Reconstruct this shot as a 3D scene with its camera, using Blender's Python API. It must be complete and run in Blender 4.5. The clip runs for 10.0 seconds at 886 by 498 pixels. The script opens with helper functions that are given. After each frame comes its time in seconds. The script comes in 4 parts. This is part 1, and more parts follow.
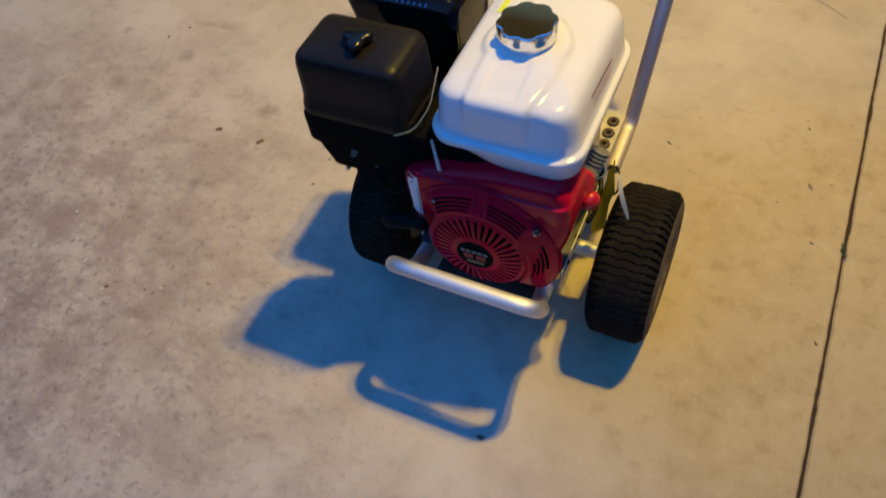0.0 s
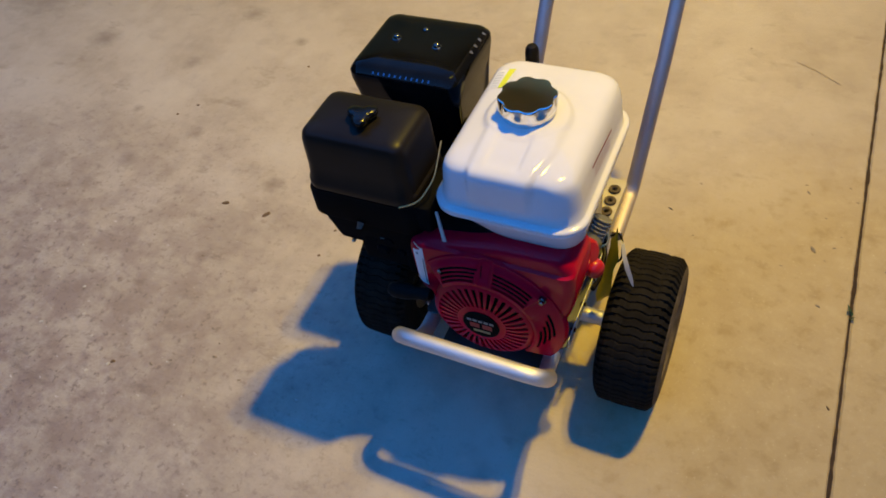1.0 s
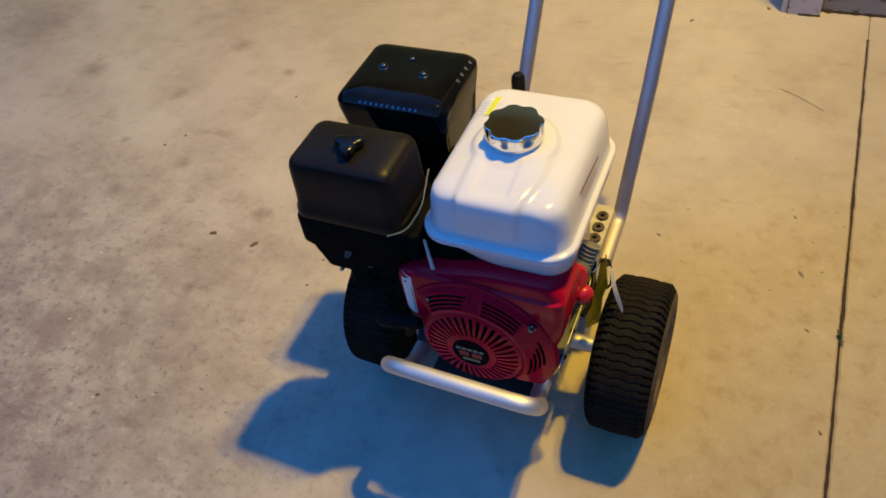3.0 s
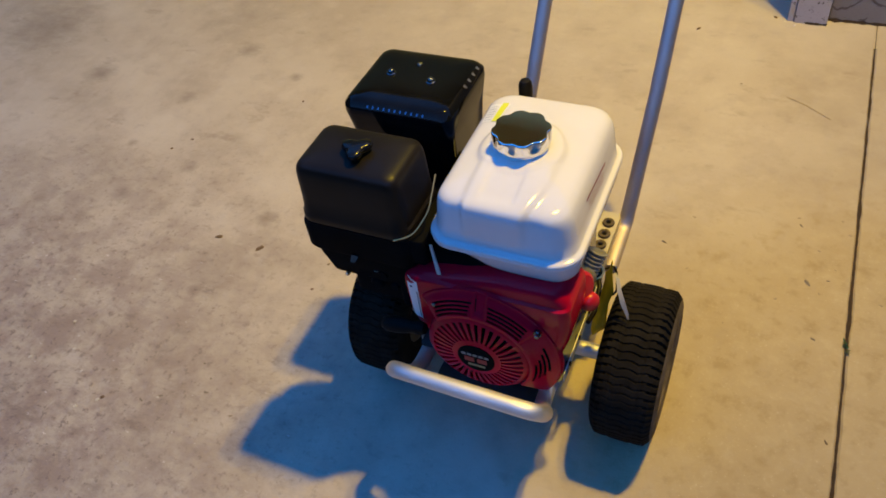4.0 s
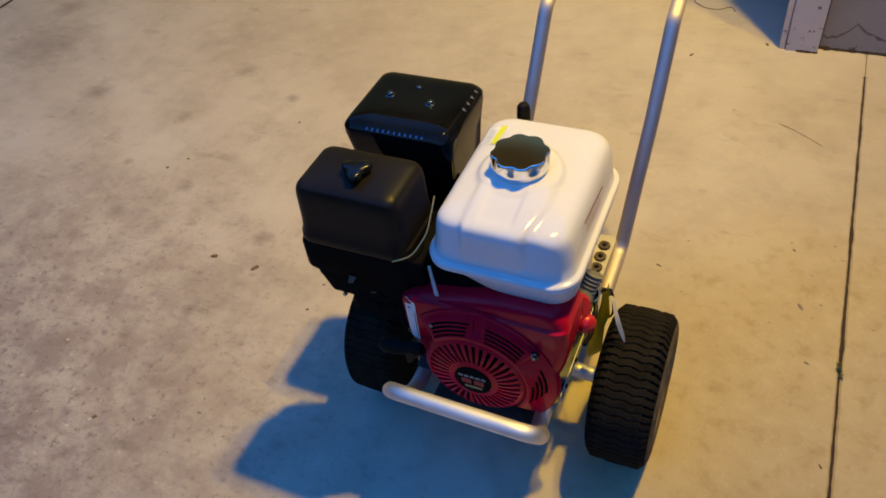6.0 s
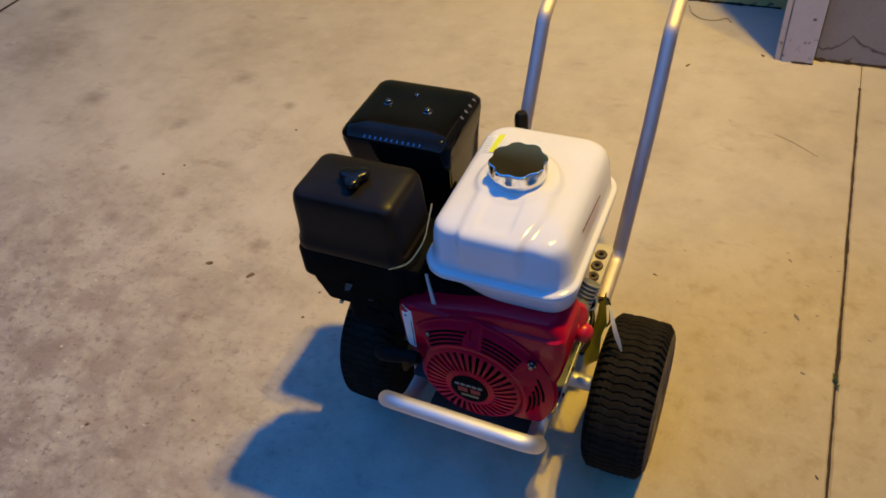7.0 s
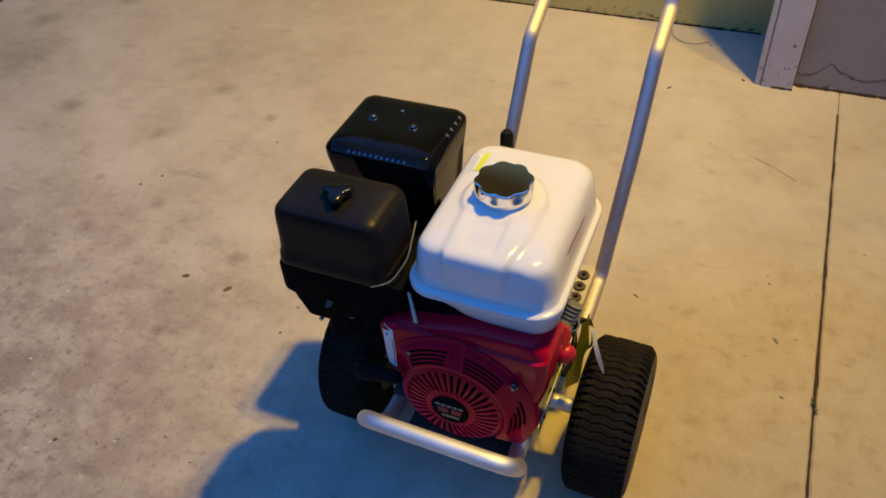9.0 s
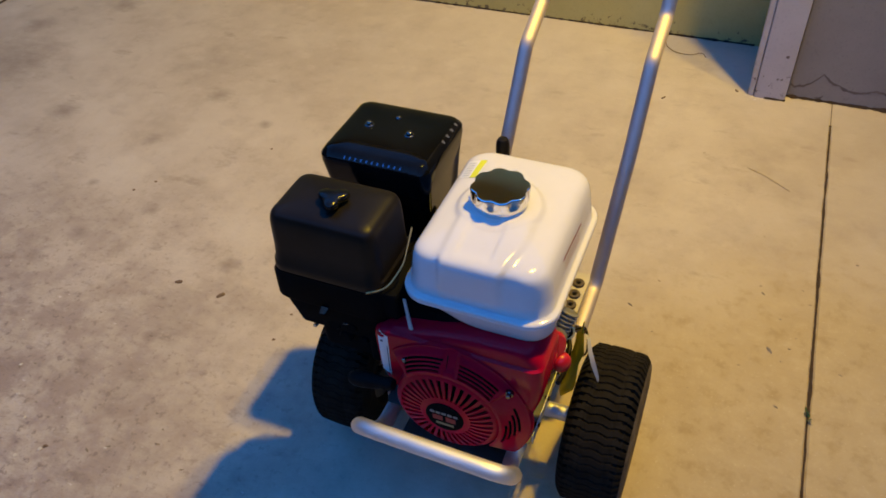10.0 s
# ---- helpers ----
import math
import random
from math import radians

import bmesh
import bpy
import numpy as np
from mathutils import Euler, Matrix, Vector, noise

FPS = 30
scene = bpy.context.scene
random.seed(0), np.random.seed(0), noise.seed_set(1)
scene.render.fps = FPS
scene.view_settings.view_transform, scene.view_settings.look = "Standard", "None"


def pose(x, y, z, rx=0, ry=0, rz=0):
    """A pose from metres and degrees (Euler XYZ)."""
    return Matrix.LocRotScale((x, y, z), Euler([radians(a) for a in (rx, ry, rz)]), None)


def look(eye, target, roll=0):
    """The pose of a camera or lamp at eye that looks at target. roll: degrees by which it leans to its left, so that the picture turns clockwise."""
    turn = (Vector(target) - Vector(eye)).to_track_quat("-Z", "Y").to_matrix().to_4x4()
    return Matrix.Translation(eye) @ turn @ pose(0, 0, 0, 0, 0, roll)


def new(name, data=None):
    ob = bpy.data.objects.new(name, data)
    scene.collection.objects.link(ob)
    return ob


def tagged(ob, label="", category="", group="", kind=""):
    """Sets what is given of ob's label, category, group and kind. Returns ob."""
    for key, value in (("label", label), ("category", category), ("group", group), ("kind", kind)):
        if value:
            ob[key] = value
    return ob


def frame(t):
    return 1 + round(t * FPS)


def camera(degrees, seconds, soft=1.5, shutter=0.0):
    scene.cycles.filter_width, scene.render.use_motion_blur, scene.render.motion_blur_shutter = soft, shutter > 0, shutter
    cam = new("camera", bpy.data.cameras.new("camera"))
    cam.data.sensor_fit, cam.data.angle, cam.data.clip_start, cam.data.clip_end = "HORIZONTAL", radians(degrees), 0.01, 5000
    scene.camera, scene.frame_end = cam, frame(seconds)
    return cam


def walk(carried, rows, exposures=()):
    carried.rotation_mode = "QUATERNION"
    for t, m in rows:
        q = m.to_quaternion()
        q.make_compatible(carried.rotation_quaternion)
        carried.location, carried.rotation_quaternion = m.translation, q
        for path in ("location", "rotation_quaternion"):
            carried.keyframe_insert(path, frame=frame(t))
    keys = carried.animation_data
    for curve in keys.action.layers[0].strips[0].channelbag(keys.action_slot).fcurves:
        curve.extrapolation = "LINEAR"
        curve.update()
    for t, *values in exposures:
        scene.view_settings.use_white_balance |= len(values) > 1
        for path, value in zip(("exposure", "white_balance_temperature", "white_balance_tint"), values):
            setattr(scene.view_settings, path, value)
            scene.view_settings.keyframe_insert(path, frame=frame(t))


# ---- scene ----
cam = camera(59.7, 10.0, soft=1.7, shutter=0.5)
PATH = [
    (0, (0.423, -0.968, 1.523), (-0.215, 0.048, -0.077), -10.0),
    (0.5, (0.428, -0.963, 1.53), (-0.238, 0.138, -0.002), -10.1),
    (1, (0.422, -0.969, 1.534), (-0.269, 0.17, 0.043), -10.3),
    (1.5, (0.423, -0.963, 1.53), (-0.258, 0.201, 0.052), -9.8),
    (2, (0.422, -0.959, 1.525), (-0.233, 0.22, 0.049), -9.2),
    (2.5, (0.422, -0.962, 1.529), (-0.248, 0.232, 0.071), -9.5),
    (4, (0.419, -0.968, 1.529), (-0.276, 0.241, 0.095), -9.4),
    (4.5, (0.412, -0.969, 1.525), (-0.293, 0.25, 0.104), -9.1),
    (5, (0.405, -0.97, 1.521), (-0.282, 0.263, 0.104), -7.8),
    (5.5, (0.41, -0.976, 1.535), (-0.277, 0.269, 0.129), -8.3),
    (7, (0.404, -0.977, 1.531), (-0.273, 0.299, 0.149), -7.2),
    (7.5, (0.401, -0.969, 1.528), (-0.277, 0.311, 0.149), -7.0),
    (8, (0.395, -0.969, 1.525), (-0.26, 0.318, 0.141), -5.9),
    (8.5, (0.388, -0.971, 1.526), (-0.255, 0.33, 0.15), -5.0),
    (9, (0.387, -0.967, 1.526), (-0.244, 0.358, 0.166), -4.4),
    (9.5, (0.385, -0.97, 1.526), (-0.237, 0.371, 0.18), -3.7),
    (10, (0.382, -0.97, 1.521), (-0.236, 0.377, 0.178), -3.5),
]
walk(cam, [(t, look(eye, target, roll)) for t, eye, target, roll in PATH], exposures=[(0.0, 0.03, 6300, 8), (2.0, 0.06, 6400, 8), (5.5, 0.06, 6510, 9), (7.0, 0.0, 6570, 11), (10.0, -0.02, 6580, 11)])

# ---- light: dusk sky and a warm twin-headed flood lamp high beside the house ----
world = bpy.data.worlds.new("dusk")
scene.world = world
world.use_nodes = True
wn, wl = world.node_tree.nodes, world.node_tree.links
sky = wn.new("ShaderNodeTexSky")
sky.sky_type, sky.sun_disc = "NISHITA", False
sky.sun_elevation, sky.sun_rotation = radians(4), radians(180)
sky.ozone_density = 6.0
tint = wn.new("ShaderNodeMix")
tint.data_type, tint.blend_type = "RGBA", "MULTIPLY"
tint.inputs[0].default_value = 1.0
tint.inputs[7].default_value = (1.36, 1.37, 1.34, 1)
wl.new(sky.outputs[0], tint.inputs[6])
wl.new(tint.outputs[2], wn["Background"].inputs[0])
wn["Background"].inputs[1].default_value = 0.93

for place, watts, colour, size in (((0.842, 1.096, 4.384), 650.0, (1.0, 0.680, 0.047), 0.062), ((1.04, 1.25, 4.384), 262.0, (1.0, 0.655, 0.032), 0.055)):
    lamp_data = bpy.data.lights.new("flood_light", "SPOT")
    lamp_data.energy, lamp_data.color, lamp_data.shadow_soft_size = watts, colour, size
    lamp_data.spot_size, lamp_data.spot_blend = radians(96), 1.0
    lamp = new("flood_light", lamp_data)
    lamp.matrix_world = look(place, (place[0] - 1.95, place[1] - 0.05, 0.0))


# ---- materials ----
def nodes_of(name):
    m = bpy.data.materials.new(name)
    m.use_nodes = True
    nt = m.node_tree
    return m, nt.nodes, nt.links, nt.nodes["Principled BSDF"]


def noise_tex(n, l, coord, scale, detail=4.0, rough=0.6):
    t = n.new("ShaderNodeTexNoise")
    t.inputs["Scale"].default_value, t.inputs["Detail"].default_value, t.inputs["Roughness"].default_value = scale, detail, rough
    l.new(coord, t.inputs["Vector"])
    return t.outputs["Fac"]


def ramp(n, l, fac, lo, hi, a, b):
    r = n.new("ShaderNodeMapRange")
    r.inputs[1].default_value, r.inputs[2].default_value, r.inputs[3].default_value, r.inputs[4].default_value = lo, hi, a, b
    l.new(fac, r.inputs[0])
    return r.outputs[0]


def blend(n, l, fac, a, b, kind="MIX"):
    x = n.new("ShaderNodeMix")
    x.data_type, x.blend_type = "RGBA", kind
    for sock, v in ((x.inputs[0], fac), (x.inputs[6], a), (x.inputs[7], b)):
        if isinstance(v, (int, float)):
            sock.default_value = v
        elif isinstance(v, tuple):
            sock.default_value = (*v, 1)
        else:
            l.new(v, sock)
    return x.outputs[2]


def bump(n, l, p, height, strength, distance):
    b = n.new("ShaderNodeBump")
    b.inputs["Strength"].default_value, b.inputs["Distance"].default_value = strength, distance
    l.new(height, b.inputs["Height"])
    l.new(b.outputs[0], p.inputs["Normal"])


def surface(name, colour, rough, metal=0.0, coat=0.0, coarse=9.0, fine=240.0, vary=0.15, wear=0.12, relief=0.0006, spec=0.5):
    """Paint, plastic, metal or rubber: two scales of variation in tone and gloss, with fine relief."""
    m, n, l, p = nodes_of(name)
    co = n.new("ShaderNodeTexCoord").outputs["Object"]
    big, small = noise_tex(n, l, co, coarse), noise_tex(n, l, co, fine, 3.0)
    dark = tuple(c * (1 - vary) for c in colour)
    lite = tuple(min(1.0, c * (1 + vary * 0.6) + 0.004) for c in colour)
    c = blend(n, l, ramp(n, l, big, 0.3, 0.7, 0, 1), dark, lite)
    c = blend(n, l, ramp(n, l, small, 0.35, 0.65, 0, vary * 0.8), c, dark)
    l.new(c, p.inputs["Base Color"])
    l.new(ramp(n, l, big, 0.25, 0.75, max(0.02, rough - wear), min(1.0, rough + wear)), p.inputs["Roughness"])
    p.inputs["Metallic"].default_value, p.inputs["Coat Weight"].default_value = metal, coat
    p.inputs["Coat Roughness"].default_value = 0.06
    p.inputs["Specular IOR Level"].default_value = spec
    if relief:
        bump(n, l, p, small, 0.25, relief)
    return m


def drawn_tube(name, colour, rough, metal, spread, vary=0.1):
    """Drawn aluminium: fine scratches along the tube spread its gloss round it."""
    m = surface(name, colour, rough, metal=metal, vary=vary, wear=0.05, relief=0.0003)
    n, l = m.node_tree.nodes, m.node_tree.links
    p = n["Principled BSDF"]
    p.inputs["Anisotropic"].default_value = spread
    around = n.new("ShaderNodeTangent")
    around.direction_type, around.uv_map = "UV_MAP", "round"
    l.new(around.outputs[0], p.inputs["Tangent"])
    return m


STAINS = [(-2.643, 1.355, 0.1), (-1.525, 0.751, 0.05), (-1.462, 1.084, 0.07), (-1.413, 0.245, 0.055), (-0.887, 0.286, 0.045), (-1.556, 0.471, 0.03), (-1.266, 0.42, 0.04), (-2.364, 1.638, 0.09), (-1.983, 0.799, 0.1), (-2.475, 1.034, 0.28), (-1.184, 0.963, 0.04), (-1.476, 0.114, 0.05), (-1.324, -0.249, 0.05), (-1.196, -0.223, 0.04), (-1.676, 0.161, 0.05), (-0.928, -0.026, 0.025), (-1.142, -0.206, 0.03)]


def concrete_material():
    m, n, l, p = nodes_of("broom_finished_concrete")
    co = n.new("ShaderNodeTexCoord").outputs["Object"]
    drawn = n.new("ShaderNodeMapping")
    drawn.inputs["Scale"].default_value = (0.7, 1.35, 1.0)
    drawn.inputs["Rotation"].default_value = (0, 0, 0.25)
    l.new(co, drawn.inputs[0])
    drawn = drawn.outputs[0]

    def times(a, b):
        x = n.new("ShaderNodeMath")
        x.operation = "MULTIPLY"
        for sock, v in zip(x.inputs, (a, b)):
            if isinstance(v, (int, float)):
                sock.default_value = v
            else:
                l.new(v, sock)
        return x.outputs[0]

    def around(x, y, reach, core):
        """One inside a ragged patch round a place, nought outside."""
        far = n.new("ShaderNodeVectorMath")
        far.operation = "DISTANCE"
        l.new(co, far.inputs[0])
        far.inputs[1].default_value = (x, y, 0.0)
        rag = n.new("ShaderNodeMath")
        rag.operation = "MULTIPLY_ADD"
        l.new(noise_tex(n, l, co, 3.4, 7.0, 0.7), rag.inputs[0])
        rag.inputs[1].default_value = reach * 0.8
        l.new(far.outputs["Value"], rag.inputs[2])
        return ramp(n, l, rag.outputs[0], core, core + reach, 1, 0)

    wide, mid = noise_tex(n, l, co, 0.9, 5.0, 0.58), noise_tex(n, l, co, 5.5, 7.0, 0.62)
    grit, speck = noise_tex(n, l, co, 85.0, 5.0, 0.7), noise_tex(n, l, drawn, 30.0, 4.0, 0.62)
    blot = noise_tex(n, l, co, 2.6, 5.0, 0.55)
    stain, pit = noise_tex(n, l, drawn, 8.0, 5.0, 0.62), noise_tex(n, l, co, 150.0, 3.0, 0.6)
    c = blend(n, l, ramp(n, l, wide, 0.34, 0.66, 0, 1), (0.445, 0.371, 0.294), (0.55, 0.469, 0.382))
    c = blend(n, l, ramp(n, l, mid, 0.45, 0.66, 0, 0.5), c, (0.39, 0.318, 0.255))
    c = blend(n, l, ramp(n, l, blot, 0.54, 0.72, 0, 0.48), c, (0.31, 0.251, 0.20))
    c = blend(n, l, ramp(n, l, blot, 0.27, 0.47, 0.62, 0), c, (0.60, 0.527, 0.45))
    cloud = noise_tex(n, l, co, 11.0, 4.0, 0.55)
    c = blend(n, l, ramp(n, l, cloud, 0.56, 0.70, 0, 0.20), c, (0.33, 0.268, 0.215))
    c = blend(n, l, ramp(n, l, cloud, 0.30, 0.44, 0.30, 0), c, (0.58, 0.508, 0.43))
    c = blend(n, l, ramp(n, l, stain, 0.61, 0.72, 0, 0.5), c, (0.27, 0.206, 0.15))
    c = blend(n, l, ramp(n, l, speck, 0.67, 0.77, 0, 0.25), c, (0.20, 0.148, 0.105))
    c = blend(n, l, ramp(n, l, grit, 0.60, 0.75, 0, 0.35), c, (0.62, 0.546, 0.48))
    c = blend(n, l, ramp(n, l, grit, 0.26, 0.40, 0.4, 0), c, (0.24, 0.192, 0.155))
    c = blend(n, l, ramp(n, l, pit, 0.68, 0.76, 0, 0.4), c, (0.18, 0.144, 0.115))
    # cement splashed pale by the wall, near the joint
    c = blend(n, l, times(around(0.62, 1.78, 0.45, 0.14), 0.5), c, (0.71, 0.655, 0.61))
    # pale cement by the back wall, cooled to imitate less orange light there
    c = blend(n, l, times(around(-0.4, 2.05, 1.1, 0.40), 0.5), c, (0.57, 0.517, 0.49))
    # the slab is ochre in a ragged patch by the joint
    ochre = around(0.88, 0.10, 0.40, 0.69)
    c = blend(n, l, times(ochre, ramp(n, l, wide, 0.3, 0.7, 0.70, 0.98)), c, (0.437, 0.325, 0.160))
    mottle = noise_tex(n, l, co, 19.0, 6.0, 0.66)
    c = blend(n, l, times(ochre, ramp(n, l, mottle, 0.52, 0.68, 0, 0.55)), c, (0.315, 0.222, 0.098))
    c = blend(n, l, times(ochre, ramp(n, l, mottle, 0.34, 0.46, 0.5, 0)), c, (0.50, 0.395, 0.235))
    c = blend(n, l, times(ochre, ramp(n, l, pit, 0.63, 0.70, 0, 0.5)), c, (0.60, 0.50, 0.35))
    # darker tan towards the wall on the other slab, and a pale smear
    c = blend(n, l, times(around(1.15, 1.45, 0.6, 0.55), 0.55), c, (0.33, 0.266, 0.195))
    c = blend(n, l, times(around(-1.50, 0.56, 0.20, 0.06), 0.6), c, (0.62, 0.54, 0.45))
    # single old stains, dark and ragged
    near = None
    for x, y, reach in STAINS:
        far = n.new("ShaderNodeVectorMath")
        far.operation = "DISTANCE"
        l.new(co, far.inputs[0])
        far.inputs[1].default_value = (x, y, 0.0)
        share = times(far.outputs["Value"], 1.0 / reach)
        if near is not None:
            least = n.new("ShaderNodeMath")
            least.operation = "MINIMUM"
            l.new(near, least.inputs[0]), l.new(share, least.inputs[1])
            share = least.outputs[0]
        near = share
    frayed = n.new("ShaderNodeMath")
    frayed.operation = "MULTIPLY_ADD"
    l.new(noise_tex(n, l, drawn, 17.0, 6.0, 0.7), frayed.inputs[0])
    frayed.inputs[1].default_value = 1.6
    l.new(near, frayed.inputs[2])
    c = blend(n, l, ramp(n, l, frayed.outputs[0], 0.70, 1.70, 0.75, 0), c, (0.24, 0.187, 0.145))
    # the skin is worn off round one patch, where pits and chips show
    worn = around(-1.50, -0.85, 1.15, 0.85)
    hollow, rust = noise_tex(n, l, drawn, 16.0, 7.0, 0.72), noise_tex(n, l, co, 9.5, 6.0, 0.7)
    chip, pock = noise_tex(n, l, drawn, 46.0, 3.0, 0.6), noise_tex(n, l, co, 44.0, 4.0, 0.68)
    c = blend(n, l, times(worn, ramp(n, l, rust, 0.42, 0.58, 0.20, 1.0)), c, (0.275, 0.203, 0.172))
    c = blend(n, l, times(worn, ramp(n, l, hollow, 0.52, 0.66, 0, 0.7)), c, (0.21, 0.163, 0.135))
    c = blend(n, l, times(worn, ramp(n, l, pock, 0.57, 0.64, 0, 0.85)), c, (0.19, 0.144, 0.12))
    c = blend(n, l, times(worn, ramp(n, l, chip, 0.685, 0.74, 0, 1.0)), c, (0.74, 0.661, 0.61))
    l.new(c, p.inputs["Base Color"])
    l.new(ramp(n, l, mid, 0.3, 0.7, 0.62, 0.92), p.inputs["Roughness"])
    add = n.new("ShaderNodeMath")
    add.operation = "ADD"
    l.new(grit, add.inputs[0]), l.new(speck, add.inputs[1])
    deep = n.new("ShaderNodeMath")
    deep.operation = "MULTIPLY_ADD"
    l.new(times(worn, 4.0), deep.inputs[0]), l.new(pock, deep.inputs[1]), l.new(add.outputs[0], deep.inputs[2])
    bump(n, l, p, deep.outputs[0], 0.5, 0.003)
    return m


def wall_material(name, lo, hi, chips=0.0):
    """Painted plaster with damp blotches; chips: how fast the flaked paint dies out with height."""
    m, n, l, p = nodes_of(name)
    co = n.new("ShaderNodeTexCoord").outputs["Object"]
    wide, fine = noise_tex(n, l, co, 2.3, 6.0, 0.65), noise_tex(n, l, co, 120.0, 4.0, 0.7)
    c = blend(n, l, ramp(n, l, wide, 0.3, 0.7, 0, 1), lo, hi)
    c = blend(n, l, ramp(n, l, fine, 0.56, 0.72, 0, 0.35), c, tuple(v * 0.6 for v in lo))
    if chips:
        height = n.new("ShaderNodeSeparateXYZ")
        l.new(co, height.inputs[0])
        flake = n.new("ShaderNodeMath")
        flake.operation = "MULTIPLY_ADD"
        l.new(height.outputs[2], flake.inputs[0])
        flake.inputs[1].default_value = -chips
        l.new(noise_tex(n, l, co, 34.0, 5.0, 0.7), flake.inputs[2])
        c = blend(n, l, ramp(n, l, flake.outputs[0], 0.55, 0.60, 0, 0.85), c, (0.07, 0.05, 0.035))
    l.new(c, p.inputs["Base Color"])
    p.inputs["Roughness"].default_value = 0.85
    bump(n, l, p, fine, 0.4, 0.002)
    return m


CONCRETE = concrete_material()
FOOT = surface("dark_wet_dirt", (0.034, 0.018, 0.011), 0.95, coarse=40, vary=0.5, relief=0.004)
SOIL = surface("dark_soil", (0.048, 0.025, 0.010), 0.95, coarse=60, vary=0.6, relief=0.004)
EARTH = surface("bare_ground", (0.16, 0.13, 0.10), 0.95, coarse=2, vary=0.35, relief=0.004)
MORTAR = surface("old_mortar", (0.48, 0.405, 0.315), 0.9, coarse=12, vary=0.2, relief=0.003)
PALE_STONE = surface("pale_stone", (0.58, 0.52, 0.43), 0.9, coarse=40, vary=0.2, relief=0.002)
WALL_GREY = wall_material("grey_painted_plaster", (0.205, 0.178, 0.165), (0.265, 0.232, 0.215), 3.0)
WALL_OLIVE = wall_material("olive_painted_plaster", (0.39, 0.335, 0.12), (0.49, 0.425, 0.165), 1.6)
# colour of unseen surfaces added for the chrome cap to mirror
MIRRORED_BROWN = wall_material("brown_for_cap_reflection", (0.46, 0.36, 0.13), (0.54, 0.42, 0.16))
SKY_BLOCK = wall_material("dark_sky_blocker", (0.035, 0.032, 0.028), (0.06, 0.055, 0.05))
POST_PAINT = wall_material("chipped_pale_post_paint", (0.405, 0.362, 0.362), (0.495, 0.445, 0.442), 0.9)
TANK_WHITE = surface("white_enamel", (0.735, 0.705, 0.710), 0.10, coat=0.0, vary=0.03, wear=0.02, relief=0.0)
CHROME = surface("chrome", (0.86, 0.85, 0.82), 0.07, metal=1.0, vary=0.04, wear=0.04, relief=0.0)
ALU = surface("brushed_aluminium", (0.78, 0.765, 0.775), 0.58, metal=1.0, vary=0.10, wear=0.08, relief=0.0003)
CAST = surface("cast_aluminium", (0.50, 0.49, 0.47), 0.45, metal=1.0, vary=0.2, relief=0.002)
STEEL = surface("zinc_plated_steel", (0.62, 0.60, 0.55), 0.3, metal=1.0, vary=0.15)
RED = surface("red_enamel", (0.48, 0.0012, 0.020), 0.17, coat=0.06, vary=0.12, wear=0.05, relief=0.0002, spec=0.13)
RED_PLASTIC = surface("bright_red_plastic", (0.52, 0.008, 0.018), 0.35, vary=0.08, relief=0.0)
SATIN = surface("satin_black_plastic", (0.0078, 0.0052, 0.0029), 0.40, spec=0.19, vary=0.2, wear=0.04, relief=0.0004)
GLOSS = surface("gloss_black_enamel", (0.003, 0.003, 0.0033), 0.08, spec=0.17, vary=0.2, wear=0.03, relief=0.0)
KNOB = surface("gloss_black_plastic", (0.003, 0.003, 0.003), 0.22, spec=0.32, vary=0.2, wear=0.03, relief=0.0)
MATT = surface("matt_black", (0.004, 0.004, 0.004), 0.75, spec=0.03, vary=0.3)
RUBBER = surface("tyre_rubber", (0.017, 0.0138, 0.010), 0.78, spec=0.04, coarse=30, vary=0.4, wear=0.12, relief=0.0012)
HANDLE = drawn_tube("dull_anodised_aluminium", (0.52, 0.445, 0.425), 0.53, 0.88, 0.62)
FRAME_TUBE = drawn_tube("drawn_aluminium_tube", (0.80, 0.775, 0.77), 0.58, 1.0, 0.35)
PLATE = surface("dull_zinc_plate", (0.50, 0.45, 0.37), 0.5, metal=0.6, vary=0.2, wear=0.1)
# dusty brown, lightened to imitate lamplight on tyre walls and grommets
LIT_DUSTY = surface("lamplit_dusty_rubber", (0.15, 0.115, 0.078), 0.9, spec=0.05, coarse=25, vary=0.45, relief=0.001)
GRIP = surface("grey_black_grip_rubber", (0.006, 0.0055, 0.005), 0.5, spec=0.06, vary=0.2)
RIM = surface("grey_steel_rim", (0.075, 0.072, 0.068), 0.45, vary=0.12)
DECAL = surface("white_label_paper", (0.78, 0.77, 0.75), 0.45, vary=0.05, relief=0.0)
INK = surface("dark_ink", (0.05, 0.05, 0.07), 0.5, vary=0.1, relief=0.0)
RED_INK = surface("red_ink", (0.24, 0.015, 0.015), 0.5, vary=0.2, relief=0.0)
YELLOW = surface("fluorescent_yellow_label", (0.72, 0.74, 0.04), 0.5, vary=0.08, relief=0.0)
TAG = surface("yellow_tag_film", (0.50, 0.44, 0.04), 0.5, vary=0.2, relief=0.0)
tag_nodes, tag_links = TAG.node_tree.nodes, TAG.node_tree.links
tag_through = tag_nodes.new("ShaderNodeBsdfTranslucent")
tag_through.inputs["Color"].default_value = (0.62, 0.54, 0.04, 1)
tag_mix = tag_nodes.new("ShaderNodeMixShader")
tag_mix.inputs[0].default_value = 0.55
tag_links.new(tag_nodes["Principled BSDF"].outputs[0], tag_mix.inputs[1])
tag_links.new(tag_through.outputs[0], tag_mix.inputs[2])
tag_links.new(tag_mix.outputs[0], tag_nodes["Material Output"].inputs["Surface"])
